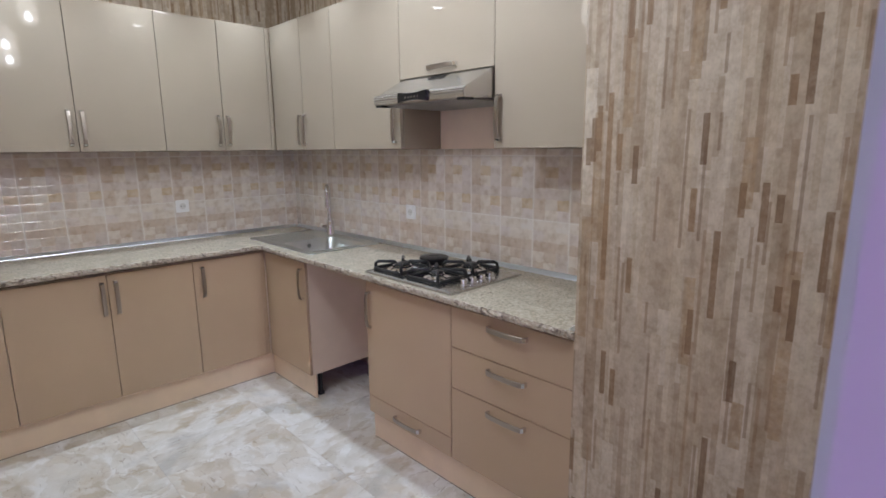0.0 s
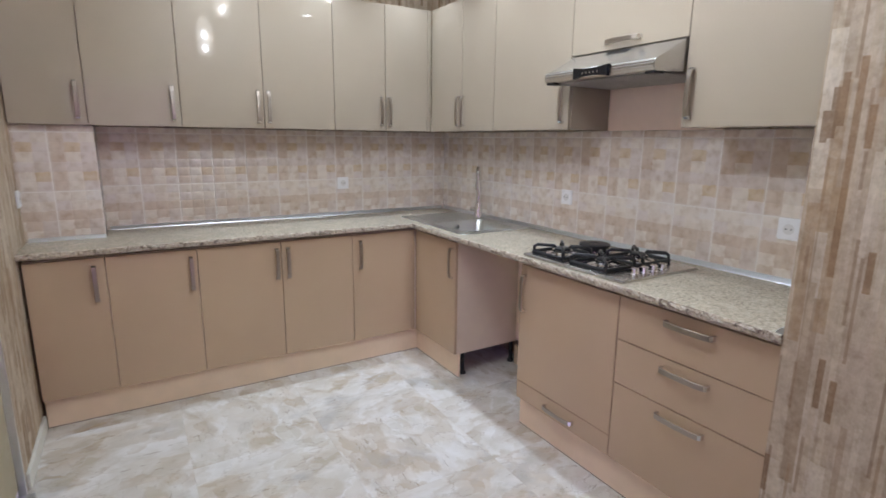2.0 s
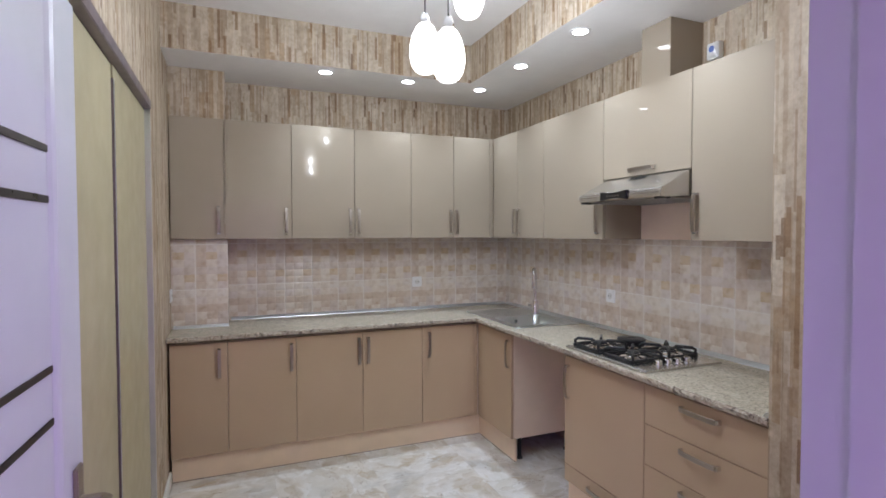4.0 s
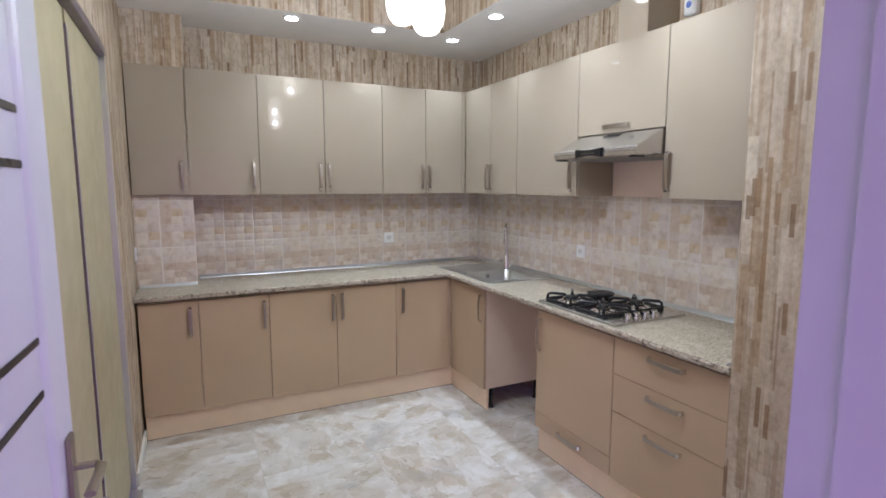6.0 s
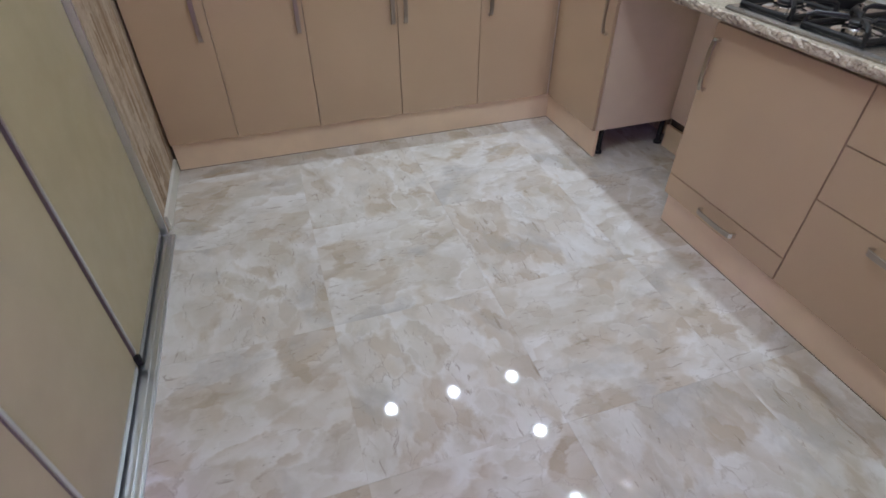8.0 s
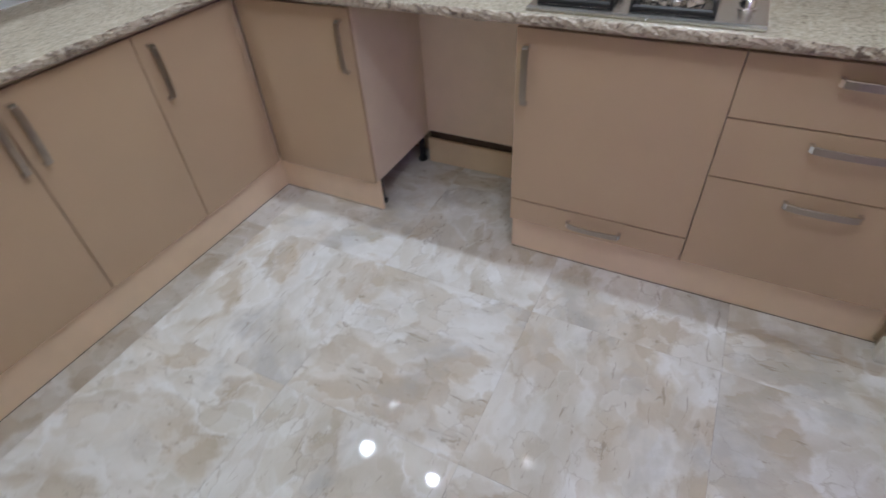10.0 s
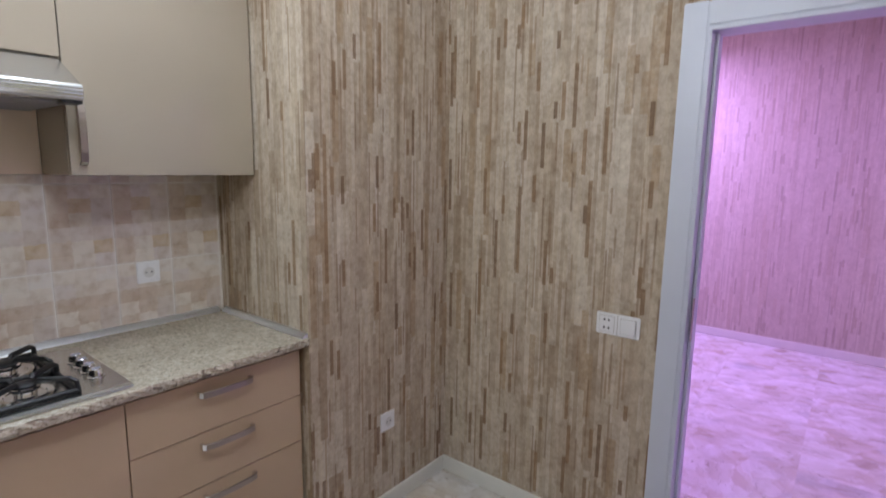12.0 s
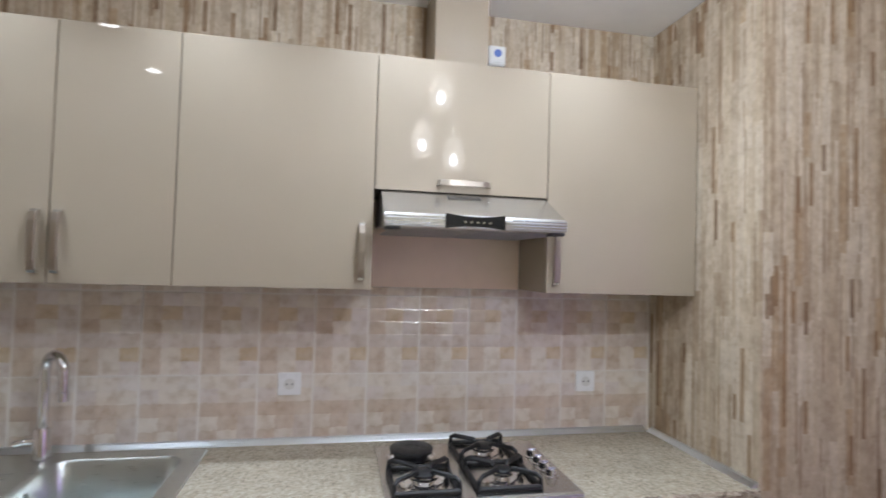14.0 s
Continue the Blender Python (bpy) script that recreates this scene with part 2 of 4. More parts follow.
def marble():
    """Polished porcelain floor tile printed as cream onyx with tan and grey veins."""
    m = Mat("onyx_floor_tile", 0.07)
    rnd = m.node("ShaderNodeObjectInfo").outputs["Random"]
    x, y, z = m.xyz(m.obj())
    turn = m.math("MULTIPLY", m.math("FLOOR", m.math("MULTIPLY", rnd, 3.99)), 1.5708)
    c, s = m.math("COSINE", turn), m.math("SINE", turn)
    rx = m.math("SUBTRACT", m.math("MULTIPLY", x, c), m.math("MULTIPLY", y, s))
    ry = m.math("ADD", m.math("MULTIPLY", x, s), m.math("MULTIPLY", y, c))
    v = m.join(m.math("ADD", rx, m.math("MULTIPLY", rnd, 41.0)), m.math("MULTIPLY", ry, 1.35), m.math("MULTIPLY", rnd, 17.0))
    sw = m.node("ShaderNodeTexNoise", Vector=v, Scale=3.4, Detail=3.0, Roughness=0.5, Distortion=0.3)
    lean = m.join(m.math("ADD", rx, m.math("ADD", m.math("MULTIPLY", ry, 0.5), m.math("MULTIPLY", rnd, 41.0))),
                  m.math("SUBTRACT", m.math("MULTIPLY", ry, 1.3), m.math("MULTIPLY", rx, 0.45)), m.math("MULTIPLY", rnd, 17.0))
    torn = m.node("ShaderNodeTexNoise", Vector=v, Scale=22.0, Detail=5.0, Roughness=0.6)
    vv = m.mix(0.075, m.mix(0.22, lean, sw.outputs["Color"], "ADD"), torn.outputs["Color"], "ADD")

    def flakes(scale, seed):
        q = m.mix(1.0, vv, (seed, seed * 0.7, 0.0), "ADD")
        a = m.node("ShaderNodeTexVoronoi", Vector=q, Scale=scale)
        a.feature = "SMOOTH_F1"
        a.inputs["Smoothness"].default_value = 0.32
        d = m.node("ShaderNodeTexVoronoi", Vector=q, Scale=scale)
        d.feature = "DISTANCE_TO_EDGE"
        px, py, pz = m.xyz(m.node("ShaderNodeVectorMath", Vector=q).outputs[0])
        cx, cy, cz = m.xyz(a.outputs["Position"])
        return m.xyz(a.outputs["Color"])[0], d.outputs["Distance"], m.math("MULTIPLY", m.math("SUBTRACT", py, cy), scale)

    tone, rim, fade = flakes(5.5, 1.0)
    base = m.ramp(tone, [(0.0, (0.50, 0.415, 0.31)), (0.18, (0.56, 0.495, 0.405)), (0.38, (0.66, 0.625, 0.57)), (0.58, (0.71, 0.695, 0.665)), (0.82, (0.765, 0.76, 0.745)), (1.0, (0.60, 0.565, 0.49))])
    base = m.mix(1.0, base, m.ramp(m.grey(fade, -0.6, 0.6), [(0.0, (0.84, 0.81, 0.77)), (0.5, (1.0, 1.0, 1.0)), (1.0, (1.05, 1.05, 1.05))]), "MULTIPLY")
    tone, rim, fade = flakes(11.5, 5.0)
    small = m.ramp(tone, [(0.0, (0.43, 0.345, 0.25)), (0.2, (0.57, 0.51, 0.425)), (0.5, (0.68, 0.66, 0.62)), (0.8, (0.75, 0.745, 0.73)), (1.0, (0.55, 0.52, 0.455))])
    base = m.mix(m.grey(fade, 0.5, -0.5, 0.12, 0.62), base, small)
    body = m.noise(vv, 4.4, 7.0, 0.65)
    base = m.mix(0.75, base, m.ramp(body, [(0.30, (0.80, 0.755, 0.69)), (0.45, (0.97, 0.96, 0.94)), (0.62, (1.06, 1.06, 1.06))]), "MULTIPLY")
    vein = m.math("MULTIPLY", m.grey(rim, 0.0, 0.045, 1.0, 0.0), m.grey(m.noise(v, 6.0, 3.0), 0.50, 0.64))
    base = m.mix(m.math("MULTIPLY", vein, 0.45), base, (0.27, 0.20, 0.14))
    grey = m.noise(lean, 2.2, 5.0, 0.6, 0.4)
    base = m.mix(m.math("MULTIPLY", m.grey(grey, 0.56, 0.68), 0.55), base, (0.38, 0.375, 0.365))
    base = m.mix(0.10, base, (0.65, 0.63, 0.595))
    olive = m.noise(lean, 3.1, 4.0, 0.55, 0.8)
    base = m.mix(m.math("MULTIPLY", m.grey(olive, 0.50, 0.68), 0.45), base, (0.49, 0.45, 0.365))
    stroke = m.noise(m.join(m.math("MULTIPLY", rx, 0.5), m.math("MULTIPLY", ry, 1.6), m.math("MULTIPLY", rnd, 9.0)), 19.0, 5.0, 0.65, 1.3)
    base = m.mix(m.math("MULTIPLY", m.grey(stroke, 0.61, 0.68), 0.55), base, (0.27, 0.21, 0.15))
    m.set("Base Color", base)
    m.set("Roughness", m.grey(m.noise(v, 9.0), 0.3, 0.7, 0.03, 0.06))
    return m.m


def granite(name, edge=False):
    m = Mat(name, 0.5 if edge else 0.22)
    p = m.pos()
    a = m.noise(p, 82.0, 6.0, 0.72, 0.4)
    if edge:
        base = m.ramp(a, [(0.30, (0.16, 0.11, 0.08)), (0.42, (0.36, 0.29, 0.22)), (0.53, (0.48, 0.41, 0.32)), (0.68, (0.60, 0.55, 0.47))])
    else:
        base = m.ramp(a, [(0.27, (0.13, 0.10, 0.07)), (0.40, (0.31, 0.262, 0.198)), (0.51, (0.425, 0.373, 0.288)), (0.66, (0.55, 0.498, 0.405))])
    b = m.noise(p, 150.0, 3.0, 0.6)
    base = m.mix(m.math("MULTIPLY", m.grey(b, 0.58, 0.68), 0.6), base, (0.13, 0.095, 0.065))
    spots = m.noise(p, 17.0, 4.0)
    base = m.mix(m.math("MULTIPLY", m.grey(spots, 0.5, 0.7), 0.4), base, (0.60, 0.52, 0.40))
    if edge:
        chips = m.noise(p, 42.0, 5.0, 0.7, 0.6)
        base = m.mix(m.math("MULTIPLY", m.grey(chips, 0.54, 0.60), 0.85), base, (0.10, 0.065, 0.045))
    m.set("Base Color", base)
    m.bump(a, 0.25 if edge else 0.05, 0.002)
    return m.m


def glow(name, colour, strength):
    m = Mat(name, 0.4)
    m.set("Emission Color", (*colour, 1))
    m.set("Emission Strength", strength)
    return m.m


LACQUER = lacquer("beige_lacquer", (0.355, 0.295, 0.225), (0.375, 0.312, 0.238), 0.8, 0.015)
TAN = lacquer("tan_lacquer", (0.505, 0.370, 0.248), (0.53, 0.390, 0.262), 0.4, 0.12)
PAPER = wallpaper("strip_wallpaper", 0.0)
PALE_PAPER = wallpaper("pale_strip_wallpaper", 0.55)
TILE_LOW = wall_tile("mosaic_print_low", "tcctcycty" "bbtlcc" "ccw")
TILE_HIGH = wall_tile("mosaic_print_high", "tcltcg" "ylyb" "cl" "tgl" "tlc")
MARBLE = marble()
GRANITE = granite("speckled_granite")
CHIPPED = granite("chipped_granite_edge", True)
GROUT = plain("pale_grout", (0.80, 0.77, 0.73), 0.6)
FLOOR_GROUT = plain("floor_grout", (0.52, 0.49, 0.45), 0.6)
WHITE = plain("ceiling_paint", (0.88, 0.87, 0.85), 0.75, 0, 0.02)
GLOSS_WHITE = plain("white_door_paint", (0.64, 0.67, 0.74), 0.4, 0, 0.02, 6.0, 120.0, 0.01)
# white plastic greyed for the shade inside the socket dish
DISH_SHADE = plain("shaded_white_plastic", (0.70, 0.69, 0.67), 0.35, 0, 0.02)
PLASTIC = plain("white_plastic", (0.85, 0.85, 0.85), 0.3, 0, 0.02)
# dark colour for shade in the niche gap and along the plinth foot
SHADOW_GAP = plain("gap_shade", (0.10, 0.07, 0.05), 0.6)
BLACK = plain("black_plastic", (0.012, 0.012, 0.013), 0.32)
IRON = plain("cast_iron", (0.008, 0.008, 0.009), 0.45, 0, 0.2, 30.0, 300.0, 0.15)
STEEL = brushed("brushed_steel", (0.62, 0.61, 0.59), 0.24, (5, 5, 320))
SINK_STEEL = brushed("sink_steel", (0.60, 0.63, 0.61), 0.30, (400, 20, 400))
NICKEL = plain("brushed_nickel", (0.37, 0.32, 0.27), 0.36, 1.0, 0.03, 12.0, 150.0, 0.0)
CHROME = plain("chrome", (0.78, 0.78, 0.79), 0.08, 1.0, 0.02)
ALU = brushed("aluminium", (0.76, 0.79, 0.81), 0.30, (500, 8, 500))
CARCASS = plain("cream_melamine", (0.74, 0.61, 0.475), 0.45, 0, 0.03)
PINK_BOARD = plain("peach_melamine", (0.94, 0.77, 0.64), 0.5, 0, 0.03)
PLINTH = plain("peach_plinth", (0.84, 0.66, 0.47), 0.4, 0, 0.04)
PANEL = plain("ochre_panel", (0.45, 0.40, 0.255), 0.42, 0, 0.05, 5.0, 260.0, 0.06)
PROFILE = plain("dark_profile", (0.20, 0.165, 0.18), 0.35, 0.3)
HOOD_GLASS = plain("black_gloss", (0.01, 0.01, 0.012), 0.1)
FILTER = plain("grey_filter", (0.42, 0.41, 0.40), 0.4, 0.7)
LED = glow("downlight_glow", (0.92, 0.95, 1.0), 28.0)
SHADE_GLASS = glow("lit_opal_glass", (1.0, 0.98, 0.96), 3.0)
BULB = glow("bulb_glow", (0.78, 0.86, 1.0), 150.0)
g = SHADE_GLASS.node_tree.nodes["Principled BSDF"]
g.inputs["Transmission Weight"].default_value, g.inputs["Roughness"].default_value, g.inputs["IOR"].default_value = 1.0, 0.0, 1.0
BLUE_MARK = plain("blue_print", (0.12, 0.20, 0.55), 0.4)
BASEBOARD = plain("pale_skirting", (0.78, 0.77, 0.70), 0.4, 0, 0.03)


# ---- mesh helpers ----
ORIGIN = {}


def thing(name, place, label, category, group="", kind=""):
    """A top-level thing: an Empty at its base."""
    ob = new(name)
    ob.location = place
    ob.empty_display_size = 0.1
    ORIGIN[ob] = Vector(place)
    return tagged(ob, label, category, group, kind)


def part(name, bm, material, parent=None, label="", smooth=False):
    """Links a bmesh, built in world places, as one mesh under a thing or part."""
    base = ORIGIN.get(parent, Vector((0, 0, 0)))
    bmesh.ops.translate(bm, verts=bm.verts, vec=-base)
    bmesh.ops.recalc_face_normals(bm, faces=bm.faces)
    me = bpy.data.meshes.new(name)
    bm.to_mesh(me)
    bm.free()
    for mat in material if isinstance(material, (list, tuple)) else [material]:
        me.materials.append(mat)
    if smooth:
        for f in me.polygons:
            f.use_smooth = True
        me.set_sharp_from_angle(angle=radians(38))
    ob = new(name, me)
    if parent:
        ob.parent = parent
    ORIGIN[ob] = base
    return tagged(ob, label)


def box(x0, x1, y0, y1, z0, z1, bevel=0.0, bm=None, mat=0):
    out = bm or bmesh.new()
    m = Matrix.Translation(((x0 + x1) / 2, (y0 + y1) / 2, (z0 + z1) / 2)) @ Matrix.Diagonal((abs(x1 - x0), abs(y1 - y0), abs(z1 - z0), 1))
    made = bmesh.ops.create_cube(out, size=1, matrix=m)
    faces = {f for v in made["verts"] for f in v.link_faces}
    for f in faces:
        f.material_index = mat
    if bevel:
        edges = list({e for v in made["verts"] for e in v.link_edges})
        bmesh.ops.bevel(out, geom=edges, offset=bevel, segments=2, affect="EDGES", clamp_overlap=True, material=mat)
    return out


def lathe(profile, centre, axis="z", n=24, bm=None, mat=0):
    """Turns (radius, height) pairs round an axis through centre."""
    out = bm or bmesh.new()
    rings = []
    for r, h in profile:
        ring = []
        for k in range(n):
            a = 2 * math.pi * k / n
            p = {"z": (r * math.cos(a), r * math.sin(a), h), "x": (h, r * math.cos(a), r * math.sin(a)), "y": (r * math.cos(a), h, r * math.sin(a))}[axis]
            ring.append(out.verts.new(Vector(p) + Vector(centre)))
        rings.append(ring)
    for a, b in zip(rings, rings[1:]):
        for k in range(n):
            out.faces.new((a[k], a[(k + 1) % n], b[(k + 1) % n], b[k])).material_index = mat
    for ring in (rings[0], rings[-1]):
        out.faces.new(ring).material_index = mat
    return out


def tube(points, r, n=10, bm=None, mat=0, flat=1.0, up=(0, 0, 1)):
    """A bar along a line of points; flat below 1 squashes it along one side."""
    out = bm or bmesh.new()
    pts = [Vector(p) for p in points]
    rings = []
    a = None
    for k, p in enumerate(pts):
        d = (pts[min(k + 1, len(pts) - 1)] - pts[max(k - 1, 0)]).normalized()
        if a is None:
            a = d.cross(Vector(up))
            if a.length < 1e-3:
                a = d.cross(Vector((1, 0, 0)))
        a = (a - d * a.dot(d)).normalized()
        b = d.cross(a).normalized()
        rings.append([out.verts.new(p + a * r * math.cos(q) + b * r * flat * math.sin(q)) for q in (2 * math.pi * (j + 0.5) / n for j in range(n))])
    for a, b in zip(rings, rings[1:]):
        for j in range(n):
            out.faces.new((a[j], a[(j + 1) % n], b[(j + 1) % n], b[j])).material_index = mat
    for ring in (rings[0], rings[-1]):
        out.faces.new(ring).material_index = mat
    return out


def extrude_outline(points, axis, a0, a1, bm=None, mat=0, bevel=0.0):
    """A prism: outline points in the plane across axis, from a0 to a1."""
    out = bm or bmesh.new()
    put = {"x": lambda p, a: (a, p[0], p[1]), "y": lambda p, a: (p[0], a, p[1]), "z": lambda p, a: (p[0], p[1], a)}[axis]
    lo = [out.verts.new(put(p, a0)) for p in points]
    hi = [out.verts.new(put(p, a1)) for p in points]
    n = len(points)
    faces = [out.faces.new(lo), out.faces.new(hi)]
    for k in range(n):
        faces.append(out.faces.new((lo[k], lo[(k + 1) % n], hi[(k + 1) % n], hi[k])))
    for f in faces:
        f.material_index = mat
    if bevel:
        bmesh.ops.bevel(out, geom=list({e for f in faces for e in f.edges}), offset=bevel, segments=2, affect="EDGES", clamp_overlap=True, material=mat)
    return out


def structure(name, bm, material, label, category):
    return tagged(part(name, bm, material), label, category, kind="structure")


# ---- plan ----
W, E, N, S = -0.14, 2.50, 4.17, 0.475
PIER_X, PIER_Y = 1.894, 1.292
HALL_N, HALL_S, HALL_W, HALL_E = 0.36, -2.90, -1.60, 2.40
DOOR_L, DOOR_R, DOOR_H = -0.10, 0.80, 1.99
COL_X, COL_Y = 0.20, 3.915
TOP = 3.0

floor = structure("floor", box(-1.8, 2.7, -3.1, 4.4, -0.12, -0.0045), FLOOR_GROUT, "polished cream onyx-look porcelain tiled floor", "floor")
structure("wall_north", box(W - 0.3, E + 0.15, N, N + 0.15, 0, TOP), [PAPER], "wall with upright-strip wallpaper in sand and brown", "wall")
structure("wall_east", box(E, E + 0.15, PIER_Y, N, 0, TOP), [PAPER], "wall with upright-strip wallpaper in sand and brown", "wall")
structure("wall_pier", box(PIER_X, E + 0.15, S, PIER_Y, 0, TOP), [PAPER], "thick wallpapered pier closing the worktop's end", "wall")
structure("wall_column", box(W, COL_X, COL_Y, N, 0, TOP), [PAPER], "square shaft boxed into the room's corner", "wall")
bm = box(HALL_W, DOOR_L - 0.03, HALL_N, S, 0, TOP)
box(DOOR_R + 0.03, HALL_E + 0.25, HALL_N, S, 0, TOP, 0, bm)
box(DOOR_L - 0.03, DOOR_R + 0.03, HALL_N, S, DOOR_H + 0.03, TOP, 0, bm)
structure("wall_south", bm, [PAPER], "wallpapered wall with the doorway to the hall", "wall")
SL0, SL1, SLH = 0.72, 3.06, 2.187
bm = box(W - 0.2, W, SL1, N, 0, TOP)
box(W - 0.2, W, S, SL0, 0, TOP, 0, bm)
box(W - 0.2, W, SL0, SL1, SLH, TOP, 0, bm)
box(W - 0.2, W - 0.14, SL0, SL1, 0, SLH, 0, bm)
structure("wall_west", bm, [PAPER], "wallpapered wall with a recess for the sliding doors", "wall")

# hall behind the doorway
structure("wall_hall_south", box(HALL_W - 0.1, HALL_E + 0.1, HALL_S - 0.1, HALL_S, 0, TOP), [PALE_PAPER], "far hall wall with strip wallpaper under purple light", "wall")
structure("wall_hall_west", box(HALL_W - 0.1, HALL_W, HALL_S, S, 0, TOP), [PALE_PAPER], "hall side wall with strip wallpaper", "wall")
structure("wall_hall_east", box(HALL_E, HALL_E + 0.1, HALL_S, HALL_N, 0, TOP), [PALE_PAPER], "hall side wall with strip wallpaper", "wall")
structure("ceiling_hall", box(HALL_W - 0.1, HALL_E + 0.1, HALL_S - 0.1, HALL_N, 2.72, 2.85), [WHITE], "plain white hall ceiling", "ceiling")

# stepped ceiling of the kitchen: raised middle, papered sides, white lowered bands
TRAY_N, TRAY_E = 3.55, 1.85
bm = box(W - 0.2, E + 0.15, S - 0.14, N + 0.1, CEIL, TOP)
box(W - 0.001, E + 0.001, TRAY_N, N + 0.001, SOFFIT, CEIL, 0, bm)
box(TRAY_E, E + 0.001, PIER_Y + 0.002, TRAY_N - 0.0005, SOFFIT, CEIL, 0, bm)
bm.normal_update()
for f in bm.faces:
    f.material_index = 0 if abs(f.normal.z) > 0.5 else 1
structure("ceiling", bm, [WHITE, PAPER], "white stepped ceiling with wallpapered recess sides", "ceiling")

# skirting
bm = box(PIER_X - 0.014, PIER_X - 0.0005, S + 0.0145, PIER_Y + 0.012, 0, 0.075, 0.003)
box(PIER_X - 0.0135, PIER_X + 0.03, PIER_Y + 0.0005, PIER_Y + 0.0125, 0, 0.0745, 0.003, bm)
structure("baseboard_pier", bm, BASEBOARD, "pale plastic skirting along the pier", "skirting")
structure("baseboard_south", box(0.905, PIER_X - 0.0005, S + 0.0005, S + 0.014, 0, 0.075, 0.003), BASEBOARD, "pale plastic skirting under the switches", "skirting")
structure("baseboard_west", box(W + 0.0005, W + 0.014, SL1 + 0.03, 3.62, 0, 0.075, 0.003), BASEBOARD, "pale plastic skirting beside the cabinets", "skirting")
bm = box(HALL_W, HALL_E, HALL_S + 0.0005, HALL_S + 0.014, 0, 0.075, 0.003)
structure("baseboard_hall", bm, BASEBOARD, "pale skirting along the far hall wall", "skirting")


# ---- doorway, its frame and leaf ----
def doorway():
    frame_top = thing("door_frame", (0.4, 0.41, 0), "white painted door frame with flat wide casings", "door frame", kind="structure")
    part("jamb", box(DOOR_R, DOOR_R + 0.029, HALL_N - 0.004, S + 0.004, 0, DOOR_H, 0.002), GLOSS_WHITE, frame_top)
    part("jamb", box(DOOR_L - 0.029, DOOR_L, HALL_N - 0.004, S + 0.004, 0, DOOR_H, 0.002), GLOSS_WHITE, frame_top)
    part("head", box(DOOR_L - 0.029, DOOR_R + 0.029, HALL_N - 0.004, S + 0.004, DOOR_H + 0.0005, DOOR_H + 0.029, 0.002), GLOSS_WHITE, frame_top)
    part("stop", box(DOOR_R - 0.012, DOOR_R - 0.0005, HALL_N + 0.01, S - 0.05, 0, DOOR_H - 0.001, 0.002), GLOSS_WHITE, frame_top)
    part("stop", box(DOOR_L + 0.0005, DOOR_L + 0.012, HALL_N + 0.01, S - 0.05, 0, DOOR_H - 0.001, 0.002), GLOSS_WHITE, frame_top)
    for y0, y1 in ((S + 0.0005, S + 0.011), (HALL_N - 0.011, HALL_N - 0.0005)):
        part("casing", box(DOOR_R + 0.012, DOOR_R + 0.092, y0, y1, 0, DOOR_H + 0.0945, 0.004), GLOSS_WHITE, frame_top)
        part("casing", box(W + 0.001, DOOR_L - 0.012, y0, y1, 0, DOOR_H + 0.0945, 0.004), GLOSS_WHITE, frame_top)
        part("casing", box(DOOR_L - 0.0115, DOOR_R + 0.0115, y0, y1, DOOR_H + 0.0145, DOOR_H + 0.0945, 0.004), GLOSS_WHITE, frame_top)
    part("latch_plate", box(DOOR_R - 0.0135, DOOR_R - 0.0125, S - 0.045, S - 0.018, 0.92, 1.08, 0.0004), NICKEL, frame_top, "steel strike plate")


doorway()


def door_leaf():
    """Built along +y from its hinge at the origin, then swung open."""
    leaf = thing("door_leaf", (0, 0, 0), "white gloss door standing open, black inlaid strips, key in its lock", "door")
    bm = box(-0.038, 0.0, 0.0, 0.885, 0.01, 1.98, 0.003)
    part("panel", bm, GLOSS_WHITE, leaf)
    groove = bmesh.new()
    for y in (0.135, 0.745):
        extrude_outline([(0.0003, y - 0.022), (0.005, y - 0.012), (0.008, y), (0.005, y + 0.012), (0.0003, y + 0.022)], "z", 0.03, 1.96, groove)
    part("raised_moulding", groove, GLOSS_WHITE, leaf)
    for z in (0.46, 0.55, 0.833, 0.925, 1.200, 1.292, 1.585, 1.672):
        part("inlay_strip", box(0.0003, 0.0035, 0.160, 0.720, z - 0.0065, z + 0.0065, 0.001), BLACK, leaf, "black inlaid strip")
    h = part("handle_plate", box(0.0004, 0.009, 0.815, 0.855, 0.815, 1.072, 0.003), NICKEL, leaf, "brushed nickel handle plate")
    part("lever", tube([(0.008, 0.835, 1.005), (0.045, 0.835, 1.005), (0.055, 0.825, 1.005), (0.057, 0.79, 1.005), (0.055, 0.72, 1.003)], 0.010, 10, None, 0, 0.7), NICKEL, h)
    part("lock_cylinder", lathe([(0.009, 0.0), (0.009, 0.014), (0.007, 0.016)], (0.009, 0.835, 0.920), "x", 14), CHROME, h)
    bm = box(0.024, 0.045, 0.8335, 0.8365, 0.916, 0.924, 0.0005)
    lathe([(0.012, -0.0015), (0.012, 0.0015)], (0.052, 0.835, 0.920), "y", 14, bm)
    lathe([(0.012, -0.0015), (0.012, 0.0015)], (0.05, 0.838, 0.885), "y", 14, bm)
    part("key", bm, CHROME, h, "keys hanging in the lock")
    part("back_plate", box(-0.047, -0.0384, 0.815, 0.855, 0.840, 1.070, 0.003), NICKEL, leaf)
    for z in (0.25, 1.0, 1.72):
        part("hinge", lathe([(0.007, 0), (0.007, 0.10)], (0.006, 0.0, z), "z", 10), NICKEL, leaf)
    leaf.matrix_basis = pose(-0.096, 0.472, 0.0, 0, 0, -2.4)


door_leaf()


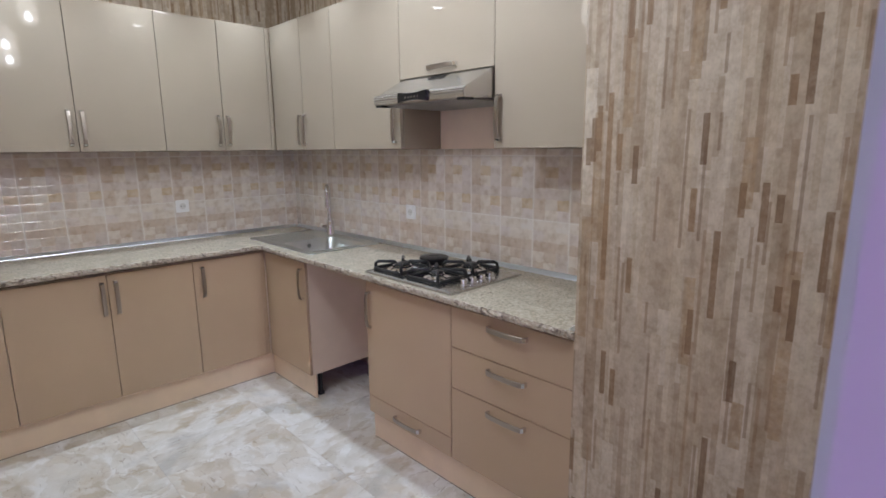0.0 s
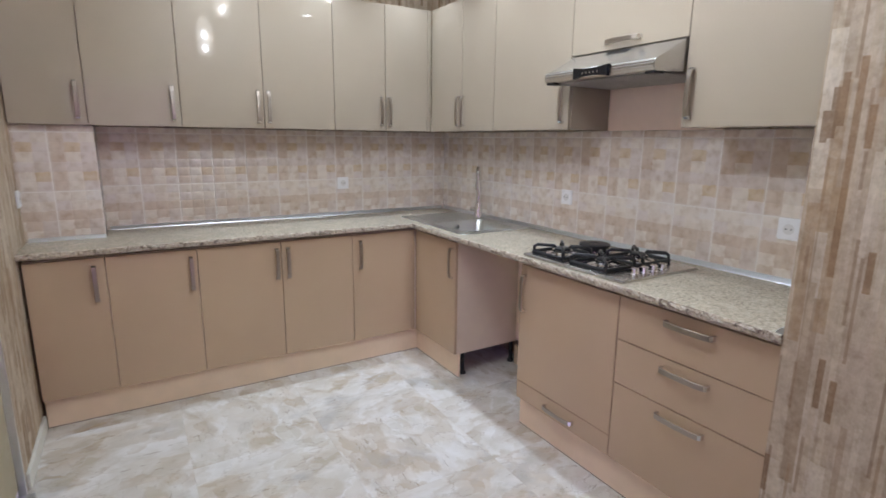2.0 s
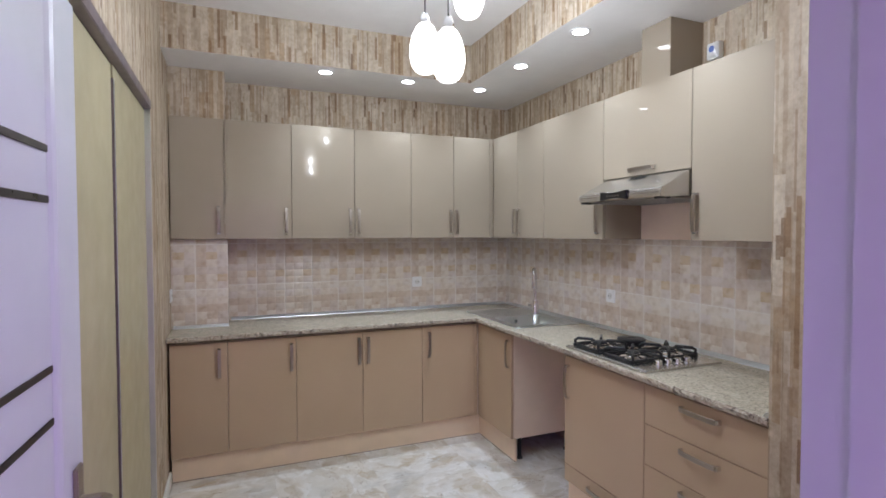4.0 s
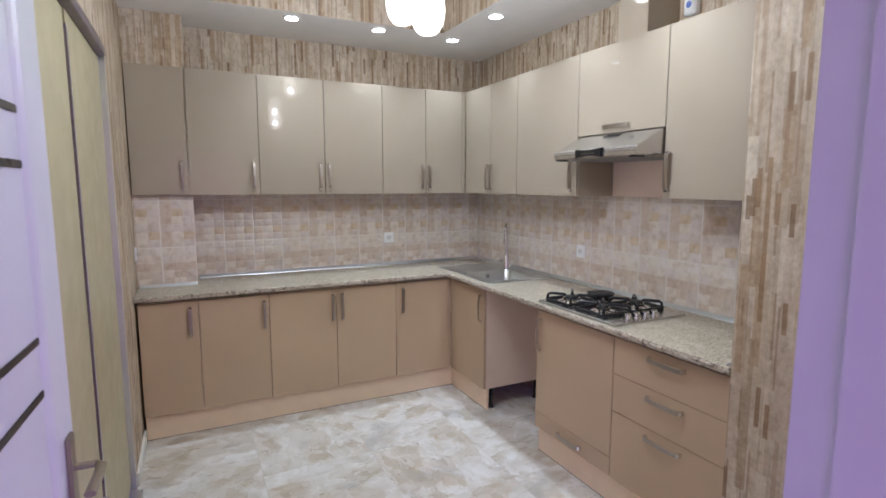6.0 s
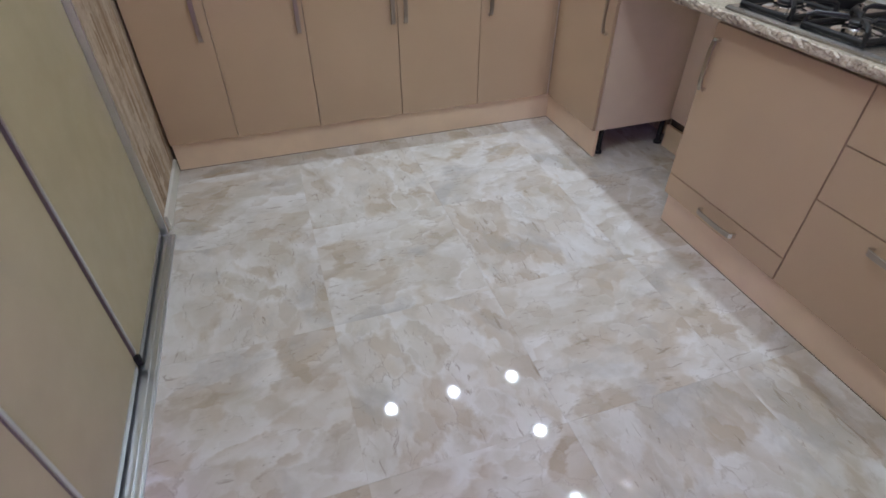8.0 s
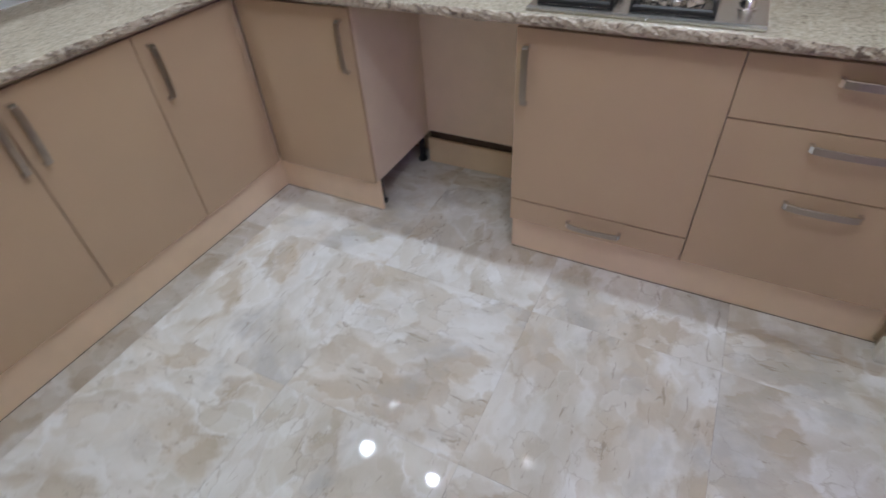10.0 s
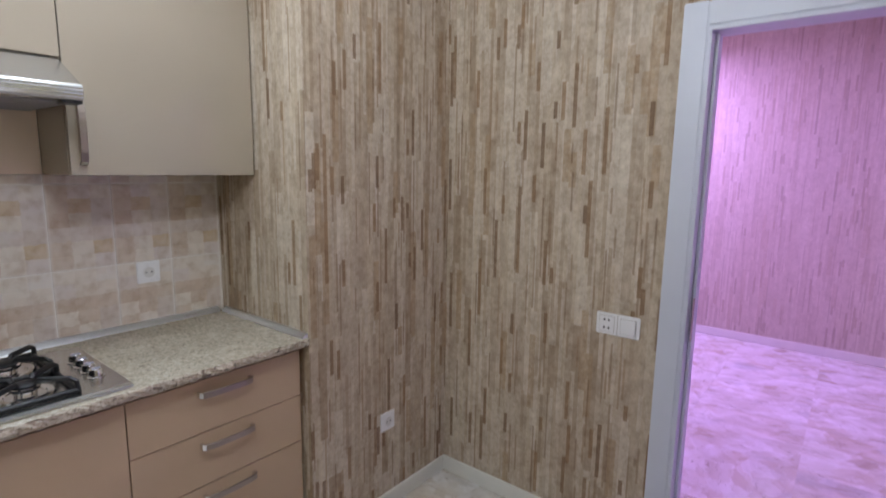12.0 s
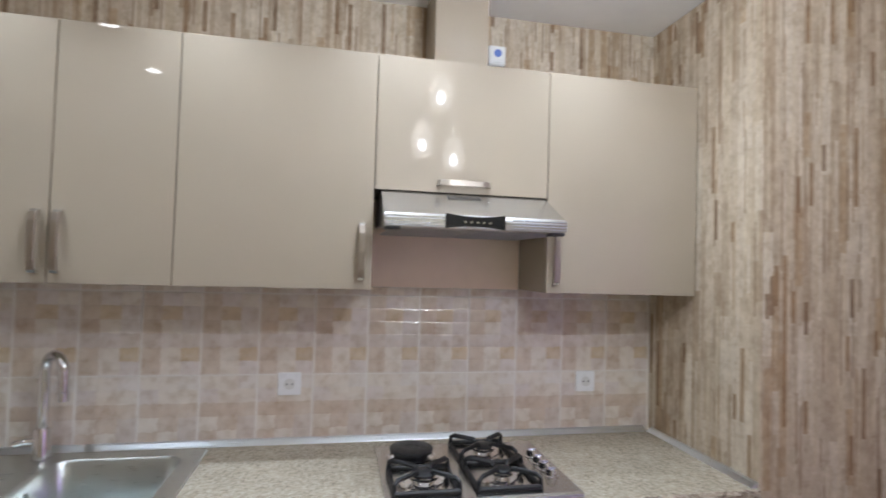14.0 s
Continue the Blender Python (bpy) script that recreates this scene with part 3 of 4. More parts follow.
# ---- sliding doors in the west wall ----
def sliding_doors():
    fr = thing("sliding_door_frame", (W, 2.0, 0), "aluminium frame and floor track of the sliding doors", "door frame", kind="structure")
    part("top_rail", box(W - 0.138, W + 0.008, SL0, SL1, SLH - 0.045, SLH, 0.003), PROFILE, fr)
    part("side_rail", box(W - 0.06, W + 0.003, SL1 - 0.014, SL1 + 0.006, 0.0, SLH - 0.0455, 0.002), ALU, fr)
    part("side_rail", box(W - 0.06, W + 0.003, SL0, SL0 + 0.014, 0.0, SLH - 0.0455, 0.002), ALU, fr)
    bm = box(W - 0.06, W + 0.03, SL0 + 0.0145, SL1 - 0.0145, 0.0, 0.012, 0.002)
    for x in (W - 0.001, W + 0.018):
        box(x, x + 0.007, SL0 + 0.03, SL1 - 0.03, 0.0125, 0.022, 0.001, bm)
    part("floor_track", bm, ALU, fr)
    # three tracks: each panel's plane, start, end and the place of its dark profile and pale strip
    for x, a, b, line, strip in ((W - 0.018, SL0 + 0.016, 1.75, 1.745, 1.751), (W - 0.026, 1.753, 2.299, None, None), (W - 0.021, 2.307, SL1 - 0.018, 2.301, 2.307)):
        d = thing("sliding_door", (x, a, 0.03), "matt ochre sliding door panel with a dark edge profile", "door", "sliding doors in the recess")
        part("panel", box(x - 0.012, x, a, b, 0.030, SLH - 0.050, 0.0015), PANEL, d)
        part("bottom_rail", box(x - 0.014, x + 0.003, a + 0.003, b - 0.0145, 0.0262, 0.0475, 0.001), ALU, d)
        if line:
            part("edge_profile", box(x - 0.012, x + 0.002, line - 0.0005, line + 0.0045, 0.075, SLH - 0.10, 0.001), PROFILE, d, "dark metal edge profile")
            part("edge_strip", box(x + 0.0005, x + 0.0035, strip, strip + 0.012, 0.075, SLH - 0.10, 0.001), ALU, d, "pale metal edge strip")
            part("end_cap", box(x - 0.012, x + 0.014, line - 0.006, line + 0.010, 0.030, 0.0745, 0.003), BLACK, d, "black plastic end cap")


sliding_doors()


# ---- kitchen units ----
GAP = 0.0016


def handle_mesh():
    """Flat bow handle, upright, standing out along -y, 0.19 m long."""
    bm = bmesh.new()
    line = [(0.0, -0.095), (-0.016, -0.094), (-0.025, -0.086), (-0.030, -0.06), (-0.032, 0.0), (-0.030, 0.06), (-0.025, 0.086), (-0.016, 0.094), (0.0, 0.095)]
    inner = [(0.0, -0.083), (-0.014, -0.083), (-0.020, -0.078), (-0.0245, -0.056), (-0.0265, 0.0), (-0.0245, 0.056), (-0.020, 0.078), (-0.014, 0.083), (0.0, 0.083)]
    w = 0.010
    rows = []
    for outl in (line, inner):
        for x in (-w, w):
            rows.append([bm.verts.new((x, p[0], p[1])) for p in outl])
    ol, orr, il, ir = rows
    for k in range(len(line) - 1):
        mat = 1 if k in (0, 1, 6, 7) else 0
        for a, b in ((ol, orr), (orr, ir), (ir, il), (il, ol)):
            bm.faces.new((a[k], b[k], b[k + 1], a[k + 1])).material_index = mat
    for k in (0, -1):
        bm.faces.new((ol[k], orr[k], ir[k], il[k]))
    bmesh.ops.recalc_face_normals(bm, faces=bm.faces)
    bmesh.ops.bevel(bm, geom=[e for e in bm.edges if abs(e.verts[0].co.x - e.verts[1].co.x) < 1e-5], offset=0.0012, segments=1, affect="EDGES")
    me = bpy.data.meshes.new("handle")
    bm.to_mesh(me)
    bm.free()
    me.materials.append(NICKEL)
    me.materials.append(CHROME)
    return me


HANDLE = handle_mesh()


def handle(parent, place, facing, flat=False):
    """facing: degrees about z of the front (0 looks towards -y, -90 towards -x)."""
    ob = new("handle", HANDLE)
    ob.parent = parent
    ob.matrix_basis = Matrix.Translation(Vector(place) - ORIGIN[parent]) @ pose(0, 0, 0, 0, 0, facing) @ pose(0, 0, 0, 0, 90 if flat else 0, 0)
    return tagged(ob, "brushed nickel bow handle with bright ends")


def front(parent, side, a0, a1, z0, z1, face, handle_at=None, flat=False, name="door"):
    """A door or drawer front. side 'n': across x, face at y; side 'e': across y, face at x."""
    t = 0.018
    if side == "n":
        bm = box(a0 + GAP, a1 - GAP, face, face + t, z0 + GAP, z1 - GAP, 0.0015)
    else:
        bm = box(face, face + t, a0 + GAP, a1 - GAP, z0 + GAP, z1 - GAP, 0.0015)
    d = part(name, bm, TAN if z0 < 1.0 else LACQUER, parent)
    if handle_at:
        a, z = handle_at
        handle(d, (a, face, z) if side == "n" else (face, a, z), 0 if side == "n" else -90, flat)
    return d


def carcass(parent, side, a0, a1, z0, z1, face, back, material=None, top=True):
    """Open box of boards behind the fronts."""
    t = 0.016
    m = material or CARCASS

    def board(name, u0, u1, v0, v1, w0, w1):
        part(name, box(u0, u1, v0, v1, w0, w1) if side == "n" else box(v0, v1, u0, u1, w0, w1), m, parent)

    f = face + 0.0205
    e = 0.0006
    board("side_board", a0 + e, a0 + t, f, back, z0, z1)
    board("side_board", a1 - t, a1 - e, f, back, z0, z1)
    board("bottom_board", a0 + t, a1 - t, f, back, z0 + e, z0 + t)
    if top:
        board("top_board", a0 + t, a1 - t, f, back, z1 - t, z1 - e)
    board("back_board", a0 + t, a1 - t, back - 0.006, back - e, z0 + t, z1 - t)


def legs(parent, places, top):
    for x, y in places:
        part("leg", lathe([(0.022, 0.0), (0.022, 0.012), (0.013, 0.02), (0.013, top - 0.02), (0.02, top)], (x, y, 0.0), "z", 12), BLACK, parent, "black plastic leg")


FN, FE = 3.60, 1.935          # lower fronts
UN, UE = 3.86, 2.20           # upper fronts
Z0, Z1 = 0.152, 0.850         # lower fronts, bottom and top
U0, U1 = 1.488, 2.285         # upper fronts
LH = 0.720                    # lower handles' middle
UH = 1.615

low = "lower cabinets"
up = "wall cabinets"
lab = "tan lacquered base cabinet under the granite worktop"


def base_unit(a0, a1, doors, side="n", label=lab, top=True):
    face = FN if side == "n" else FE
    c = thing("base_cabinet", ((a0 + a1) / 2, face + 0.3, 0) if side == "n" else (face + 0.3, (a0 + a1) / 2, 0), label, "cabinet", low)
    carcass(c, side, a0, a1, Z0, Z1 + 0.003, face, (N if side == "n" else E) - 0.03, None, top)
    for d0, d1, h in doors:
        front(c, side, d0, d1, Z0, Z1, face, (h, LH) if h is not None else None)
    return c


c = base_unit(W + 0.012, 0.198, [(W + 0.012, 0.198, 0.150)], label="narrow tan lacquered base cabinet beside the wall")
c = base_unit(0.198, 0.613, [(0.198, 0.613, 0.582)])
c = base_unit(0.613, 1.493, [(0.613, 1.057, 1.030), (1.057, 1.493, 1.093)], label="double-door tan lacquered base cabinet")
c = base_unit(1.493, FE + 0.02, [(1.493, FE - 0.026, 1.541)], label="tan lacquered corner base cabinet with one door")
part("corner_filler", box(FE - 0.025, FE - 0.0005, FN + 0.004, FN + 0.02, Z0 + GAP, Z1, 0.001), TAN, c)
c = base_unit(3.092, FN + 0.40, [(3.092, FN - 0.026, 3.128)], "e", "tan lacquered sink cabinet with a bare cream side", False)
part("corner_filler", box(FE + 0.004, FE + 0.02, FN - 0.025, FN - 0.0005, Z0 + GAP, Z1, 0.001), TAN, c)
legs(c, [(2.02, 3.13), (2.40, 3.13), (2.42, 3.55)], Z0)

c = thing("hob_cabinet", (2.2, 2.2, 0), "tan lacquered cabinet with a door over one low drawer", "cabinet", low)
carcass(c, "e", 1.900, 2.500, Z0, Z1 + 0.003, FE, E - 0.03)
front(c, "e", 1.900, 2.500, 0.247, Z1, FE, (2.463, LH - 0.01))
front(c, "e", 1.900, 2.500, Z0, 0.247, FE, (2.192, 0.200), True, "drawer")
legs(c, [(2.02, 2.46), (2.02, 1.94), (2.42, 2.46)], Z0)

c = thing("drawer_cabinet", (2.2, 1.6, 0), "tan lacquered cabinet with three drawers against the pier", "cabinet", low)
carcass(c, "e", PIER_Y + 0.014, 1.900, Z0, Z1 + 0.003, FE, E - 0.03)
for z0, z1, h in ((0.672, Z1, 0.806), (0.489, 0.672, 0.630), (Z0, 0.489, 0.450)):
    front(c, "e", PIER_Y + 0.012, 1.900, z0, z1, FE, (1.600, h), True, "drawer")
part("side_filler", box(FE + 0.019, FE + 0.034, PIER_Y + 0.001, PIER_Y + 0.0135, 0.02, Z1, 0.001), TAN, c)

c = thing("appliance_niche", (2.42, 2.8, 0), "open space for an appliance, lined with a peach board", "niche")
part("back_board", box(2.405, 2.421, 2.5005, 3.0915, 0.165, Z1, 0.001), PINK_BOARD, c)
part("back_plinth", box(2.40, 2.416, 2.5005, 3.0915, 0.0, 0.125, 0.001), PLINTH, c)
# dark strip painting the shade in the gap between board and plinth
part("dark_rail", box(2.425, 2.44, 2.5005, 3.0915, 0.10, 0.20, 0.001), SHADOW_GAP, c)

for nm, bm in (("plinth_board", box(W + 0.016, FE + 0.03, FN + 0.028, FN + 0.044, 0.0, Z0 - 0.002, 0.001)),
               ("plinth_board", box(FE + 0.028, FE + 0.044, 3.094, FN + 0.027, 0.0, Z0 - 0.002, 0.001)),
               ("plinth_board", box(FE + 0.028, FE + 0.044, PIER_Y + 0.002, 2.498, 0.0, Z0 - 0.002, 0.001))):
    low_edge = [min(v.co[k] for v in bm.verts) for k in (0, 1)], [max(v.co[k] for v in bm.verts) for k in (0, 1)]
    (bx0, by0), (bx1, by1) = low_edge
    board_ = tagged(part(nm, bm, PLINTH), "peach laminate plinth board under the base cabinets", "plinth", "plinth boards")
    along_x = bx1 - bx0 > by1 - by0
    # thin dark strip stands in for the shadow line under the plinth
    part("foot_seal", box(bx0, bx1 - 0.002, by0 - 0.0012, by0 - 0.0002, 0.0, 0.0028) if along_x else box(bx0 - 0.0012, bx0 - 0.0002, by0, by1 - 0.002, 0.0, 0.0028), SHADOW_GAP, board_, "dark strip for the shadow line along the floor")

ulab = "tall beige high-gloss wall cabinet with bow handles"


def wall_unit(a0, a1, doors, side="n", z0=U0, label=ulab, name="wall_cabinet"):
    face, back = (UN, N - 0.008) if side == "n" else (UE, E - 0.008)
    mid = (face + back) / 2
    c = thing(name, ((a0 + a1) / 2, mid, z0) if side == "n" else (mid, (a0 + a1) / 2, z0), label, "cabinet", up)
    carcass(c, side, a0, a1, z0 + 0.002, U1, face, back, LACQUER)
    for d0, d1, h, zh, flat in doors:
        front(c, side, d0, d1, z0, U1, face, (h, zh), flat)
    return c


c = thing("wall_cabinet", (0.03, UN, U0), "narrow shallow beige wall cabinet in front of the shaft", "cabinet", up)
carcass(c, "n", W + 0.006, 0.190, U0 + 0.002, U1, UN, COL_Y - 0.001, LACQUER)
front(c, "n", W + 0.006, 0.190, U0, U1, UN, (0.153, UH))
wall_unit(0.202, 0.622, [(0.191, 0.622, 0.584, UH, False)])
wall_unit(0.622, 1.500, [(0.622, 1.066, 1.030, UH, False), (1.066, 1.500, 1.093, UH, False)], label="double-door tall beige high-gloss wall cabinet")
c = wall_unit(1.500, UE, [(1.500, 1.853, 1.818, UH, False), (1.853, UE - 0.030, 1.878, UH, False)], label="double-door tall beige wall cabinet running into the corner")
part("corner_filler", box(UE - 0.029, UE - 0.0005, UN + 0.003, UN + 0.02, U0, U1, 0.001), LACQUER, c)
c = wall_unit(3.125, UN - 0.0, [(3.125, 3.468, 3.440, UH, False), (3.468, UN - 0.030, 3.498, UH, False)], "e", label="double-door tall beige wall cabinet over the sink")
part("corner_filler", box(UE + 0.003, UE + 0.02, UN - 0.029, UN - 0.0005, U0, U1, 0.001), LACQUER, c)
wall_unit(2.513, 3.125, [(2.513, 3.125, 2.550, UH, False)], "e", label="wide single-door beige wall cabinet beside the hood")
wall_unit(1.900, 2.513, [(1.900, 2.513, 2.208, 1.858, True)], "e", 1.825, "short beige flap cabinet above the cooker hood", "hood_cabinet")
wall_unit(1.298, 1.900, [(1.298, 1.900, 1.868, UH, False)], "e", label="wide single-door beige wall cabinet against the pier")
c = thing("splash_board", (2.48, 2.2, U0), "peach board on the wall below the cooker hood", "board")
part("board", box(2.478, 2.4925, 1.9005, 2.5125, U0, 1.824, 0.001), PINK_BOARD, c)

c = thing("duct_box", (2.4, 2.21, U1), "beige boxed-in exhaust duct on top of the wall cabinets", "duct")
part("casing", box(2.28, 2.498, 2.11, 2.31, U1 + 0.001, SOFFIT - 0.001, 0.002), LACQUER, c)
c = thing("junction_box", (2.48, 2.02, 2.42), "small white plastic box on the wall beside the duct", "junction box")
part("body", box(2.462, 2.4995, 1.985, 2.055, 2.395, 2.475, 0.004), PLASTIC, c)
part("cover", box(2.456, 2.4615, 1.992, 2.048, 2.402, 2.468, 0.003), PLASTIC, c)
part("sticker", lathe([(0.016, -0.0007), (0.016, 0.0)], (2.4557, 2.020, 2.442), "x", 20), BLUE_MARK, c, "round blue sticker")


# ---- cooker hood ----
def cooker_hood():
    y0, y1 = 1.905, 2.492
    h = thing("cooker_hood", (2.3, 2.2, 1.69), "slim stainless cooker hood with a black bow-shaped control strip", "cooker hood")
    outline = [(2.470, 1.822), (2.200, 1.822), (2.055, 1.746), (2.030, 1.735), (2.020, 1.720), (2.019, 1.704), (2.026, 1.693), (2.040, 1.690), (2.470, 1.712)]
    part("shell", extrude_outline(outline, "y", y0, y1, None, 0, 0.0015), STEEL, h)
    for z in (1.701, 1.709, 1.7175, 1.726):
        part("rib", tube([(2.0195 + (0.004 if z < 1.703 or z > 1.722 else 0.0), y0 + 0.003, z), (2.0195 + (0.004 if z < 1.703 or z > 1.722 else 0.0), y1 - 0.003, z)], 0.003, 8), CHROME, h)
    strip = bmesh.new()
    ym = (y0 + y1) / 2 + 0.012
    pts = []
    n = 14
    for k in range(n + 1):
        s = -1 + 2 * k / n
        pts.append((ym + s * 0.095, 1.714 + 0.015 + 0.009 * s * s))
    for k in range(n + 1):
        s = 1 - 2 * k / n
        pts.append((ym + s * 0.095, 1.714 - 0.014 - 0.009 * s * s))
    extrude_outline(pts, "x", 2.009, 2.030, strip, 0, 0.002)
    c = part("control_strip", strip, HOOD_GLASS, h, "black glossy control strip")
    for k in range(5):
        part("button", lathe([(0.0035, -0.003), (0.0035, 0.0)], (2.009, ym - 0.044 + 0.02 * k, 1.712), "x", 10), CHROME, c)
    part("display", box(2.0075, 2.0095, ym - 0.02, ym + 0.03, 1.721, 1.727, 0.0004), HOOD_GLASS, c)
    for k in range(9):
        y = ym - 0.052 + 0.013 * k
        part("vent_slot", extrude_outline([(2.155, 1.8002), (2.190, 1.8171), (2.1893, 1.8183), (2.1543, 1.8014)], "y", y, y + 0.005), BLACK, h, "dark vent slot")
    for a, b in ((y0 + 0.02, ym - 0.015), (ym - 0.011, y1 - 0.02)):
        f = part("grease_filter", box(2.06, 2.44, a, b, 1.6865, 1.6895, 0.001), FILTER, h, "grey metal grease filter")
        for k in range(9):
            x = 2.08 + 0.042 * k
            part("filter_rib", box(x, x + 0.012, a + 0.01, b - 0.01, 1.6845, 1.6863, 0.0004), FILTER, f)
    for a, b in ((y0 + 0.001, y0 + 0.05), (y1 - 0.05, y1 - 0.001)):
        part("corner_cap", box(2.028, 2.085, a, b, 1.683, 1.6925, 0.003), BLACK, h, "black corner cap")


cooker_hood()


# ---- worktop ----
def worktop():
    z0, z1 = 0.870, 0.900
    ex, ny = 1.893, 3.562
    rnd = random.Random(4)
    bm = bmesh.new()
    hx0, hx1, hy0, hy1 = 1.945, 2.36, 1.91, 2.44
    sx0, sx1, sy0, sy1 = 1.995, 2.405, 3.10, 3.52
    # front line, walked from the wall to the inner corner and on to the pier
    line = []
    x = W + 0.002
    while x < ex:
        line.append((x, ny, 0))
        x += 0.014
    y = ny
    line.append((ex, ny, 2))
    y -= 0.014
    while y > PIER_Y + 0.003:
        line.append((ex, y, 1))
        y -= 0.014
    line.append((ex, PIER_Y + 0.002, 1))
    rows = []
    heights = [z1, z1 - 0.003, z1 - 0.010, z1 - 0.018, z1 - 0.025, z0]
    bulge = [0.0, 0.003, 0.005, 0.005, 0.003, -0.002]
    for lx, ly, kind in line:
        row = []
        for k, (z, o) in enumerate(zip(heights, bulge)):
            j = rnd.uniform(-0.0042, 0.0030) if 0 < k < 5 else rnd.uniform(-0.0026, 0.0022)
            o2 = o + j
            px = lx - (o2 if kind != 0 else 0)
            py = ly - (o2 if kind != 1 else 0)
            row.append(bm.verts.new((px, py, z + (rnd.uniform(-0.002, 0.002) if k in (1, 2, 3, 4, 5) else 0))))
        rows.append(row)
    for a, b in zip(rows, rows[1:]):
        for k in range(5):
            bm.faces.new((a[k], a[k + 1], b[k + 1], b[k])).material_index = 1

    def sheet(z, pick):
        n_line = [r[pick] for r, l in zip(rows, line) if l[2] == 0]
        e_line = [r[pick] for r, l in zip(rows, line) if l[2] == 1]
        corner = [r[pick] for r, l in zip(rows, line) if l[2] == 2][0]
        v = lambda px, py: bm.verts.new((px, py, z))
        back_w, back_c = v(W + 0.002, N - 0.002), v(ex, N - 0.002)
        bm.faces.new(n_line + [corner, back_c, back_w])
        # the east arm, cut round the sink bowl and the hob
        stops = [sy1, sy0, hy1, hy0]
        far = [v(E - 0.002, N - 0.002)] + [v(E - 0.002, s) for s in stops] + [v(E - 0.002, PIER_Y + 0.002)]
        mids = []
        for s, (a, b) in zip(stops, ((sx0, sx1), (sx0, sx1), (hx0, hx1), (hx0, hx1))):
            mids.append((v(a, s), v(b, s)))
        run = list(e_line)
        near_at = []
        prev = corner
        for s in stops:
            seg = [q for q in run if q.co.y >= s]
            run = [q for q in run if q.co.y < s]
            near_at.append((prev, seg))
            prev = seg[-1]
        last = (prev, run)
        # slab before the sink
        p, seg = near_at[0]
        bm.faces.new([p] + seg + [mids[0][0], mids[0][1], far[1], far[0], back_c])
        p, seg = near_at[1]
        bm.faces.new([p] + seg + [mids[1][0], mids[0][0]])
        bm.faces.new([mids[0][1], mids[1][1], far[2], far[1]])
        p, seg = near_at[2]
        bm.faces.new([p] + seg + [mids[2][0], mids[2][1], far[3], far[2], mids[1][1], mids[1][0]])
        p, seg = near_at[3]
        bm.faces.new([p] + seg + [mids[3][0], mids[2][0]])
        bm.faces.new([mids[2][1], mids[3][1], far[4], far[3]])
        p, seg = last
        bm.faces.new([p] + seg + [far[5], far[4], mids[3][1], mids[3][0]])
        return mids

    hi = sheet(z1, 0)
    lo = sheet(z0, 5)
    for k in (0, 2):
        (a, b), (d, c2) = hi[k], hi[k + 1]
        (a1, b1), (d1, c1) = lo[k], lo[k + 1]
        for q in ((a, b, b1, a1), (b, c2, c1, b1), (c2, d, d1, c1), (d, a, a1, d1)):
            bm.faces.new(q)
    t = thing("worktop", (2.0, 3.6, z0), "speckled beige granite worktop with a rough chipped edge", "worktop")
    box(ex - 0.003, ex + 0.03, PIER_Y + 0.0008, PIER_Y + 0.0018, z0, z1 - 0.001, 0, bm, 1)
    part("slab", bm, [GRANITE, CHIPPED], t)
    return t


wt = worktop()


def upstand(bm_list):
    for bm in bm_list:
        part("sealing_strip", bm, ALU, wt, "thin silver sealing strip against the tiles")


upstand([extrude_outline([(N - 0.0065, 0.9008), (N - 0.030, 0.9008), (N - 0.028, 0.905), (N - 0.016, 0.918), (N - 0.0065, 0.921)], "x", COL_X + 0.02, E - 0.031),
         extrude_outline([(E - 0.0065, 0.9008), (E - 0.030, 0.9008), (E - 0.028, 0.905), (E - 0.016, 0.918), (E - 0.0065, 0.921)], "y", PIER_Y + 0.03, N - 0.031),
         extrude_outline([(COL_Y - 0.0065, 0.9008), (COL_Y - 0.026, 0.9008), (COL_Y - 0.024, 0.905), (COL_Y - 0.014, 0.916), (COL_Y - 0.0065, 0.919)], "x", W + 0.01, COL_X + 0.006),
         extrude_outline([(PIER_Y + 0.0008, 0.9008), (PIER_Y + 0.024, 0.9008), (PIER_Y + 0.022, 0.905), (PIER_Y + 0.012, 0.916), (PIER_Y + 0.0008, 0.919)], "x", PIER_X + 0.005, E - 0.031)])


